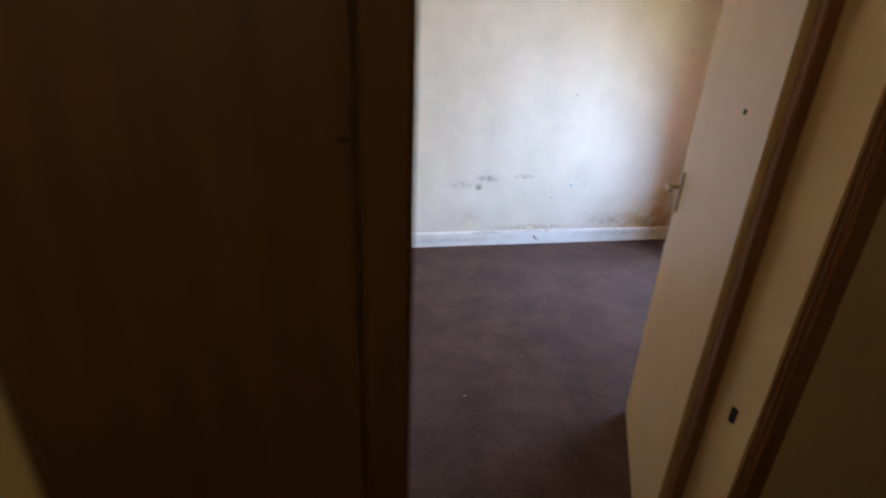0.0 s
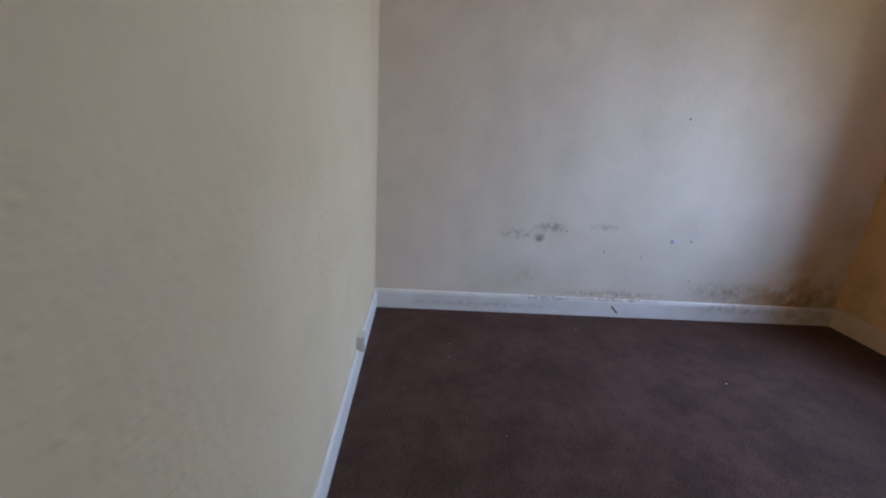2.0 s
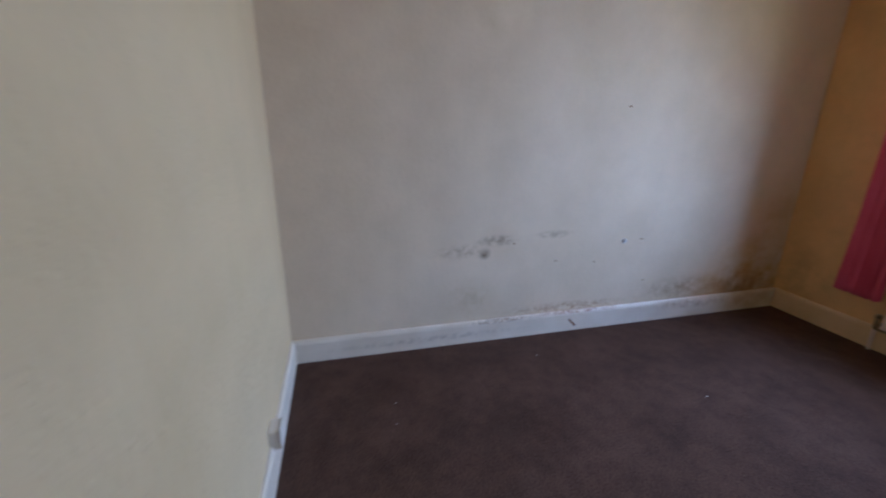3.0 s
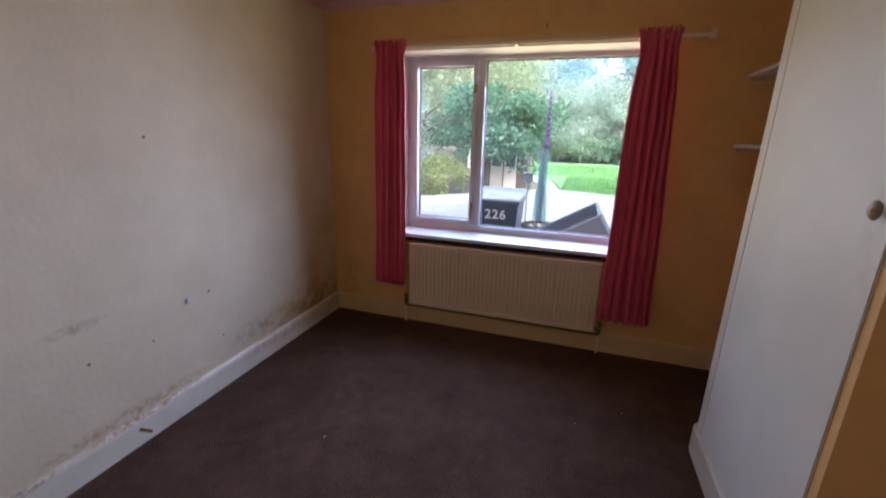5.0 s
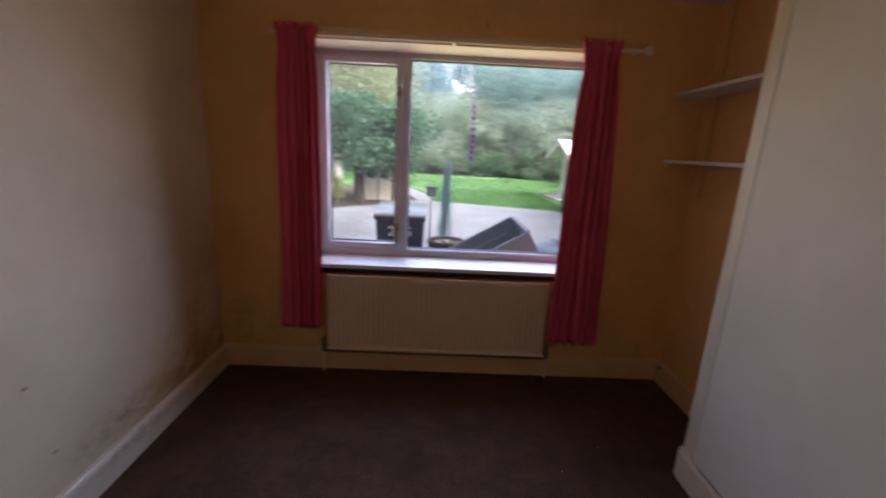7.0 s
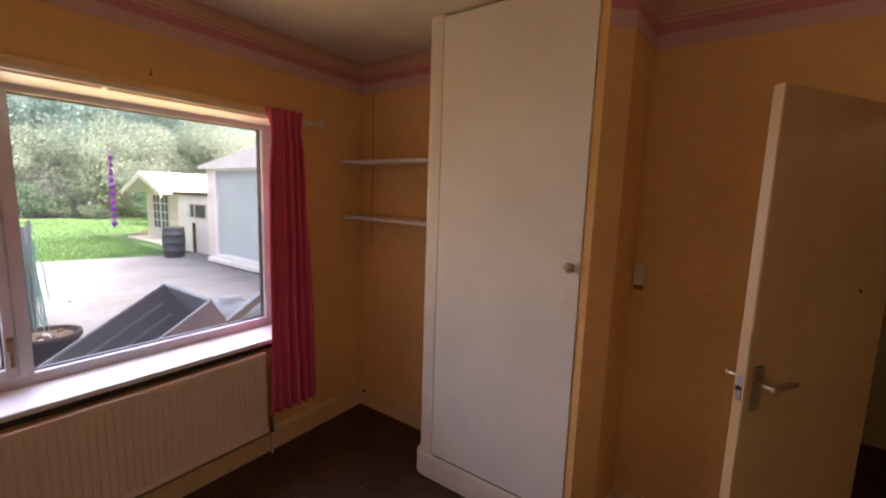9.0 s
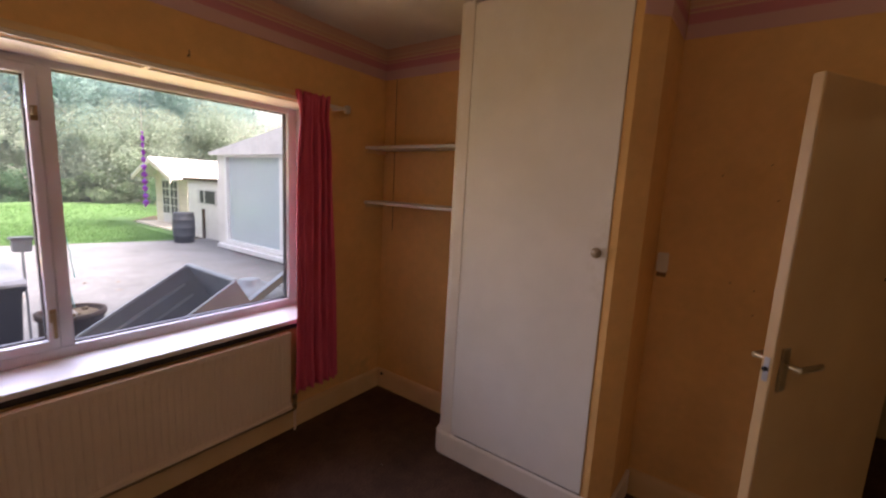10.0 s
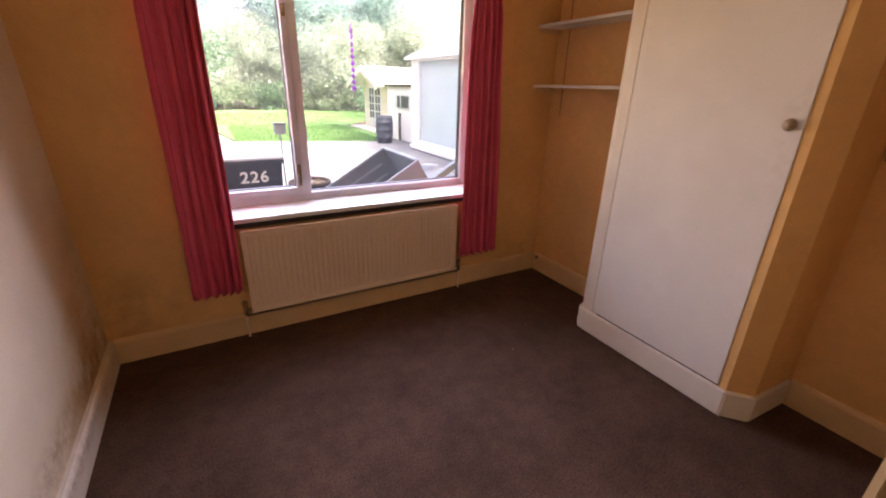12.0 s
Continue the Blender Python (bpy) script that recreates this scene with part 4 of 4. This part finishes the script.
for k in range(4):
    a = k * math.pi / 2 + 0.5
    bm = bmesh.new()
    tube(bm, (0.02 * math.cos(a), 0.02 * math.sin(a), 0.55), (0.045 * math.cos(a), 0.045 * math.sin(a), 1.55), 0.007, n=8)
    part("arm", bm, M_GALV, air)
rng = random.Random(5)
for i in range(26):
    bm = bmesh.new()
    a, r0, z0 = rng.uniform(0, 6.28), rng.uniform(0.02, 0.05), rng.uniform(1.3, 1.55)
    p = Vector((r0 * math.cos(a), r0 * math.sin(a), z0))
    for k in range(5):
        q = Vector((p.x * 1.12 + rng.uniform(-0.012, 0.012), p.y * 1.12 + rng.uniform(-0.012, 0.012), p.z - rng.uniform(0.10, 0.22)))
        tube(bm, p, q, 0.0032, n=5)
        p = q
    part("line", bm, M_TEAL, air, "teal plastic washing line")
lan = thing("garden_lantern", (1.30, 5.72, G + 0.03), "small grey box lantern on a thin stake", "lantern")
bm = bmesh.new()
tube(bm, (0, 0, 0), (0, 0, 1.15), 0.008, n=8)
part("stake", bm, M_GALV, lan)
bm = bmesh.new()
box(bm, (-0.055, -0.04, 1.15), (0.055, 0.04, 1.24))
soften(bm, 0.008)
part("housing", bm, M_GALV, lan)
bm = bmesh.new()
box(bm, (-0.068, -0.05, 1.2401), (0.068, 0.05, 1.262))
soften(bm, 0.005)
part("cap", bm, M_DGALV, lan)

# tipped-up trailer close under the window
tilt = math.atan2(0.37, 0.63)
cs, sn = math.cos(tilt), math.sin(tilt)
trailer = thing("trailer", (0, 0, 0), "small grey sheet-steel trailer tipped on its tail", "trailer")
TL, TW, TD, TT = 1.38, 0.74, 0.33, 0.012
base_m = Matrix(((cs, 0, sn, 2.08), (0, 1, 0, 4.04), (sn, 0, -cs, 0.87), (0, 0, 0, 1)))   # x back along the rim, z into the tray


def tray_panel(name, lo, hi, material, bev=0.0):
    bm = bmesh.new()
    box(bm, lo, hi)
    if bev:
        soften(bm, bev)
    bmesh.ops.transform(bm, matrix=base_m, verts=bm.verts)
    bmesh.ops.recalc_face_normals(bm, faces=bm.faces)
    return part(name, bm, material, trailer)


tray_panel("side", (-TL, 0, 0), (0, TT, TD), M_GALV)
tray_panel("side", (-TL, TW - TT, 0), (0, TW, TD), M_DGALV)
tray_panel("headboard", (-TT, TT, 0), (0, TW - TT, TD), M_DGALV)
tray_panel("tailboard", (-TL, TT, 0), (-TL + TT, TW - TT, TD), M_DGALV)
tray_panel("bed", (-TL, 0, TD), (0, TW, TD + TT), M_DGALV)
for y in (-0.012, TW - TT - 0.004):
    tray_panel("rim_rail", (-TL, y, -0.018), (0, y + 0.028, -0.0005), M_GALV, 0.004)
tray_panel("rim_rail", (-0.016, 0.016, -0.018), (0.012, TW - 0.016, -0.0005), M_GALV, 0.004)
for z in (0.09, 0.20):
    tray_panel("rib", (-TL + 0.08, TW - TT - 0.010, z), (-0.10, TW - TT, z + 0.022), M_GALV, 0.003)
tray_panel("drawbar", (0.0, 0.30, TD + 0.0125), (0.62, 0.36, TD + 0.07), M_GALV, 0.005)
tray_panel("axle", (-0.60, -0.15, TD + 0.0125), (-0.55, TW + 0.15, TD + 0.06), M_DGALV)
for y in (-0.20, TW + 0.08):
    bm = bmesh.new()
    c = base_m @ Vector((-0.575, y, TD + 0.04))
    tube(bm, c, c + Vector((0, 0.12, 0)), 0.19, n=28)
    soften(bm, 0.02, 2)
    wh = part("wheel", bm, M_BIN, trailer)
    bm = bmesh.new()
    tube(bm, c + Vector((0, -0.006, 0)), c + Vector((0, 0.126, 0)), 0.10, n=20)
    part("hub", bm, M_GALV, wh)
hood = thing("metal_hood", (2.55, 4.75, G + 0.03), "rounded grey metal hood lying by the trailer", "hood")
bm = bmesh.new()
prof = [(0.30, 0.0), (0.30, 0.72), (0.27, 0.80), (0.20, 0.85), (0.09, 0.875), (0.085, 0.91), (0.0, 0.915)]
rings = [[bm.verts.new((max(r, 0.001) * math.cos(6.28319 * i / 24), max(r, 0.001) * math.sin(6.28319 * i / 24), z)) for i in range(24)] for r, z in prof]
for a, b in zip(rings, rings[1:]):
    for i in range(24):
        bm.faces.new((a[i], a[(i + 1) % 24], b[(i + 1) % 24], b[i]))
part("shell", bm, M_GALV, hood, "", True)

# water butt
butt = thing("water_butt", (5.35, 13.1, G + 0.03), "dark ribbed plastic water butt with lid", "water butt")
bm = bmesh.new()
prof = [(0.0, 0), (0.29, 0), (0.31, 0.2), (0.325, 0.21), (0.325, 0.24), (0.32, 0.25), (0.33, 0.45), (0.34, 0.46), (0.34, 0.49), (0.33, 0.5), (0.325, 0.7), (0.335, 0.71), (0.335, 0.74), (0.32, 0.75), (0.305, 0.90)]
rings = [[bm.verts.new((max(r * 0.78, 0.001) * math.cos(6.28319 * i / 28), max(r * 0.78, 0.001) * math.sin(6.28319 * i / 28), z * 0.82)) for i in range(28)] for r, z in prof]
for a, b in zip(rings, rings[1:]):
    for i in range(28):
        bm.faces.new((a[i], a[(i + 1) % 28], b[(i + 1) % 28], b[i]))
part("barrel", bm, M_BUTT, butt, "", True)
bm = bmesh.new()
bmesh.ops.create_cone(bm, cap_ends=True, segments=28, radius1=0.25, radius2=0.226, depth=0.04, matrix=Matrix.Translation((0, 0, 0.758)))
part("lid", bm, M_BUTT, butt)

# glazed extension of the house
ext = thing("house_extension", (5.7, 12.0, G), "white house extension with a tall blinded window", "extension")


def ebox(name, lo, hi, material, parent=ext, bev=0.0, label=""):
    bm = bmesh.new()
    box(bm, lo, hi)
    if bev:
        soften(bm, bev)
    return part(name, bm, material, parent, label)


ebox("wall", (0.03, -3.9, 0.0), (3.2, 0.0, 0.20), M_RENDER)
ebox("wall", (0.03, -0.42, 0.2005), (3.2, 0.0, 2.30), M_RENDER)
# unseen stretch back to the house, added to cut low sky light
ebox("wall", (0.03, -8.2, 0.0), (3.2, -3.9005, 2.30), M_RENDER)
ebox("wall", (0.03, -3.9, 0.2005), (3.2, -3.55, 2.30), M_RENDER)
bm = bmesh.new()
prism(bm, [(-8.2, 2.301), (0.12, 2.301), (0.12, 2.36), (-4.1, 3.0), (-8.2, 3.2)], -0.12, 3.3, 0)
part("roof", bm, M_FELT, ext)
ew = ebox("window", (0.0, -3.56, 0.18), (0.10, -0.40, 0.26), M_OUTFRAME, ext, 0.0, "white framed tall window")
for lo, hi in (((0.0, -0.50, 0.2605), (0.10, -0.40, 2.25)), ((0.0, -2.86, 0.2605), (0.10, -2.72, 2.25)), ((0.0, -3.56, 0.2605), (0.10, -3.46, 2.25)), ((0.0, -3.56, 2.2505), (0.10, -0.40, 2.30))):
    ebox("frame_bar", lo, hi, M_OUTFRAME, ew)
ebox("sill", (-0.14, -3.65, 0.06), (0.028, -0.25, 0.16), M_OUTFRAME, ew, 0.01)
for y0, y1 in ((-2.72, -0.50), (-3.46, -2.86)):
    ebox("pane", (0.05, y0, 0.26), (0.056, y1, 2.25), M_GLASS, ew).visible_shadow = False
    ebox("blind", (0.075, y0, 0.26), (0.085, y1, 2.25), M_SHADE, ew)
ebox("room_back", (0.9, -3.5, 0.2), (0.92, -0.45, 2.3), M_RENDER)

# lean-to outhouse
lt = thing("outhouse", (6.1, 14.6, G), "low white rendered outhouse with flat felt roof", "outhouse")
ebox("wall", (0, -2.3, 0), (2.4, 0, 1.62), M_RENDER, lt)
ebox("roof", (-0.10, -2.3, 1.621), (2.5, 0.10, 1.70), M_EARTH, lt)
ow = ebox("window", (-0.02, -1.72, 0.98), (0.0, -0.62, 1.40), M_PVC, lt)
ebox("pane", (-0.028, -1.66, 1.02), (-0.0205, -0.80, 1.36), M_BUTT, ow)
ebox("frame_bar", (-0.034, -1.10, 1.02), (-0.0285, -1.04, 1.36), M_PVC, ow)
ebox("downpipe", (-0.06, -1.02, 0.0), (-0.001, -0.95, 0.85), M_BARK, lt)

# summerhouse
su = thing("summerhouse", (6.5, 16.9, G), "pale timber summerhouse with gabled porch roof", "summerhouse")
for k in range(12):
    z = 0.10 + k * 0.135
    for nm, lo, hi in (("board", (0.0, -1.25, z), (0.03, 1.25, z + 0.13)), ("board", (0.031, -1.28, z), (2.2, -1.25, z + 0.13))):
        ebox(nm, lo, hi, M_TIMBER, su)
ebox("floor_base", (-0.6, -1.35, 0), (2.3, 1.35, 0.0995), M_TIMBER, su)
ebox("core", (0.032, -1.249, 0.10), (2.2, 1.25, 1.70), M_TIMBER, su)
bm = bmesh.new()
prism(bm, [(-1.28, 1.72), (1.28, 1.72), (0, 2.20)], 0.0, 2.2, 0)
part("gable", bm, M_TIMBER, su)
for s_ in (-1, 1):
    bm = bmesh.new()
    prism(bm, [(0.0, 2.215), (s_ * 1.62, 1.615), (s_ * 1.62, 1.675), (0.0, 2.285)], -0.60, 2.4, 0)
    part("roof", bm, M_FELT, su)
    bm = bmesh.new()
    prism(bm, [(0.0, 2.10), (s_ * 1.62, 1.50), (s_ * 1.62, 1.614), (0.0, 2.214)], -0.60, -0.57, 0)
    part("bargeboard", bm, M_TIMBER, su)
dr = ebox("door", (-0.03, -0.62, 0.12), (-0.001, 0.62, 1.60), M_PVC, su, 0, "white glazed double doors")
for y in (-0.56, -0.28, 0.08, 0.36):
    for k in range(4):
        ebox("pane", (-0.036, y, 0.45 + k * 0.28), (-0.0305, y + 0.20, 0.69 + k * 0.28), M_BUTT, dr)
sw_ = ebox("window", (0.35, -1.31, 0.75), (1.05, -1.281, 1.45), M_PVC, su)
for x in (0.40, 0.63, 0.85):
    for k in range(3):
        ebox("pane", (x, -1.318, 0.80 + k * 0.21), (x + 0.17, -1.3105, 0.97 + k * 0.21), M_BUTT, sw_)

# little shed below the laurel
shed = thing("garden_shed", (-0.50, 14.1, G), "weathered grey shed half hidden by laurel", "shed")
ebox("body", (-0.75, 0.03, 0), (0.75, 1.4, 1.45), M_BARK, shed)
bm = bmesh.new()
prism(bm, [(-0.9, 1.40), (0.9, 1.40), (0.9, 1.50), (0.0, 1.85), (-0.9, 1.50)], -0.15, 1.5, 1)
part("roof", bm, M_BARK, shed)
for x in (-0.42, 0.03):
    d_ = ebox("door", (x, 0.0, 0.05), (x + 0.40, 0.029, 1.30), M_TIMBER, shed, 0, "pale painted shed door")
    ebox("pane", (x + 0.06, -0.006, 0.75), (x + 0.34, -0.0005, 1.15), M_BIN, d_)


# ---- planting ----
def leaves(rng, centre, radii, count, size, hollow=0.55, droop=0.0, seeds=14):
    """Leaf quads gathered in uneven clumps inside an ellipsoid."""
    verts, faces = [], []
    clumps = []
    for _ in range(seeds):
        while True:
            p = Vector((rng.uniform(-1, 1), rng.uniform(-1, 1), rng.uniform(-1, 1)))
            if hollow < p.length < 1:
                break
        clumps.append((p, rng.uniform(0.18, 0.55)))
    for _ in range(count):
        c, r = clumps[rng.randrange(len(clumps))]
        d = Vector((rng.gauss(0, 1), rng.gauss(0, 1), rng.gauss(0, 1)))
        d.normalize()
        p = c + d * r * rng.random() ** 0.4
        p = Vector((centre[0] + p.x * radii[0], centre[1] + p.y * radii[1], centre[2] + p.z * radii[2] - droop * rng.random()))
        a = Vector((rng.gauss(0, 1), rng.gauss(0, 1), rng.gauss(0, 0.7))).normalized()
        b = a.cross(Vector((rng.gauss(0, 1), rng.gauss(0, 1), rng.gauss(0, 1)))).normalized()
        s = size * rng.uniform(0.6, 1.3)
        k = len(verts)
        verts += [p - a * s, p - b * s * 0.45, p + a * s, p + b * s * 0.45]
        faces.append((k, k + 1, k + 2, k + 3))
    return verts, faces


def limbs(bm, rng, base, top, r, spread, n):
    tube(bm, base, top, r, r * 0.45, 10)
    base, top = Vector(base), Vector(top)
    for i in range(n):
        p = base.lerp(top, rng.uniform(0.35, 0.95))
        a = rng.uniform(0, 6.28)
        q = p + Vector((math.cos(a) * spread, math.sin(a) * spread, rng.uniform(0.3, 1.0) * spread))
        tube(bm, p, q, r * 0.35, r * 0.10, 7)
        for _ in range(2):
            e = p.lerp(q, rng.uniform(0.5, 1))
            f = e + Vector((rng.uniform(-1, 1), rng.uniform(-1, 1), rng.uniform(0, 1))) * spread * 0.5
            tube(bm, e, f, r * 0.14, r * 0.04, 5)


def plant(name, at, height, radii, crown_z, count, size, material, label, category, seed, trunk=0.12, seeds=14, hollow=0.5, group=""):
    rng = random.Random(seed)
    ob = thing(name, at, label, category, group)
    bm = bmesh.new()
    limbs(bm, rng, (0, 0, -0.05), (rng.uniform(-0.2, 0.2), 0, height * 0.8), trunk, max(radii) * 0.6, 9)
    part("trunk", bm, M_HAZEBARK if at[1] > 20 else M_BARK, ob)
    v, f = leaves(rng, (0, 0, crown_z), radii, count, size, hollow, 0.2, seeds)
    me = bpy.data.meshes.new("crown")
    me.from_pydata(v, [], f)
    me.materials.append(material)
    cr = new("crown", me)
    cr.parent = ob
    return ob


plant("laurel_bush", (-0.85, 13.4, G), 2.4, (1.85, 1.3, 1.05), 2.12, 15000, 0.075, M_LAUREL, "large dense evergreen laurel bush over a shed", "bush", 21, 0.10, 30, 0.35)
plant("lime_shrub", (-2.1, 12.3, G), 1.0, (0.75, 0.7, 0.62), 0.62, 3800, 0.055, M_LIME, "yellow-green leafy garden shrub", "shrub", 22, 0.04, 18, 0.3)
plant("ivy_stump", (-2.75, 12.4, G), 3.0, (0.45, 0.45, 1.6), 1.6, 3000, 0.05, M_LEAF2, "tall russet climber on an old trunk", "climber", 23, 0.09, 20, 0.2)
T1 = plant("garden_tree", (-3.6, 22.0, G), 8.5, (3.2, 3.0, 3.4), 5.4, 40000, 0.080, M_HAZELIME, "tall yellow-green tree behind the garden", "tree", 31, 0.22, 60, 0.25, "trees behind the garden")
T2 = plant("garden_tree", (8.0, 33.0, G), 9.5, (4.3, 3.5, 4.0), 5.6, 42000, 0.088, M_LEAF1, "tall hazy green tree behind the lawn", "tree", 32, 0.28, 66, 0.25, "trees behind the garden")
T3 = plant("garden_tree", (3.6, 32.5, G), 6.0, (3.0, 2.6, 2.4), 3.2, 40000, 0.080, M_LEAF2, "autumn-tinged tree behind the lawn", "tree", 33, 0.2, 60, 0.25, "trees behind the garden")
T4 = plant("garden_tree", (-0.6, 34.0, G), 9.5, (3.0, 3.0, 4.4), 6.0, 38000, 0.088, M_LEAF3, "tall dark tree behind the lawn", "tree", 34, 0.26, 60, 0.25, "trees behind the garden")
for src, x, y, rot, sc in ((T2, 13.5, 31.0, 70, 0.95), (T3, 9.8, 29.5, 40, 0.95), (T3, 14.2, 28.0, 130, 1.0), (T4, 5.6, 37.0, 60, 1.05), (T4, 11.0, 37.0, 200, 0.95),
                           (T3, 0.2, 31.0, 220, 0.9), (T1, -7.5, 24.0, 90, 1.0), (T2, -4.0, 36.0, 20, 1.0), (T3, 6.8, 31.0, 300, 0.85), (T2, -10.0, 32.0, 250, 1.0), (T4, -7.0, 38.0, 30, 1.0)):
    copy_thing(src, pose(x, y, G, 0, 0, rot) @ Matrix.Scale(sc, 4))
for k, (x, y, m_) in enumerate(((-1.5, 30.2, M_LAUREL), (1.8, 29.8, M_HEDGE), (5.0, 29.4, M_LAUREL), (8.2, 28.6, M_HEDGE), (10.8, 26.0, M_LAUREL), (9.9, 22.5, M_LAUREL), (-4.5, 29.0, M_HEDGE))):
    plant("hedge_bush", (x, y, G), 1.6, (2.0, 1.2, 1.0), 0.85, 7000, 0.08, m_, "low dense hedge bush along the lawn", "hedge", 50 + k, 0.06, 26, 0.3, "hedge along the lawn")

# far wood beyond the garden, uneven belt of crowns, mist put into its colour
bm = bmesh.new()
rng = random.Random(77)
for i in range(150):
    x, z, r = -70 + 160 * i / 149 + rng.uniform(-1, 1), rng.uniform(2.0, 8.5), rng.uniform(2.2, 4.2)
    x0 = 1 if x < 17 else 0.55
    m_ = Matrix.Translation((x, 62 + rng.uniform(-4, 4), G + z * x0)) @ Matrix.Diagonal((r, r, r * 0.9, 1))
    for v_ in bmesh.ops.create_icosphere(bm, subdivisions=3, radius=1, matrix=m_)["verts"]:
        v_.co += Vector((1, 1, 1)) * 0.9 * noise.noise(v_.co * 0.9) + Vector((0.5, 0, 0.7)) * noise.noise(v_.co * 3.1)
M_MIST = mat("mist_coloured_far_wood", (0.42, 0.46, 0.40), 1.0, second=(0.34, 0.38, 0.33), scale=0.5, grain=3, bump=0.6, depth=0.3, spec=0.0)
tagged(part("backdrop", bm, M_MIST), "grey-green far wood beyond the garden, mist in its colour", "distant wood", "", "structure")

# fallen leaves blown over the patio towards the shrub
rng = random.Random(19)
verts, faces = [], []
for i in range(700):
    x, y = rng.gauss(-1.0, 1.5), rng.gauss(9.5, 1.9)
    if not (-4.2 < x < 6.0 and 5.0 < y < 11.0):
        continue
    a, r, k = rng.uniform(0, 6.28), rng.uniform(0.025, 0.055), len(verts)
    u, w = Vector((math.cos(a) * r, math.sin(a) * r, 0)), Vector((-math.sin(a) * r * 0.5, math.cos(a) * r * 0.5, 0))
    c = Vector((x, y, G + 0.034))
    verts += [c - u, c - w + Vector((0, 0, rng.uniform(0.002, 0.012))), c + u, c + w + Vector((0, 0, rng.uniform(0.002, 0.012)))]
    faces.append((k, k + 1, k + 2, k + 3))
me = bpy.data.meshes.new("fallen_leaves")
me.from_pydata(verts, [], faces)
me.materials.append(leaf_mat("fallen_leaf", (0.30, 0.19, 0.08), (0.18, 0.10, 0.05)))
tagged(new("fallen_leaves", me), "brown fallen leaves scattered on the patio", "leaves", "", "stuff")
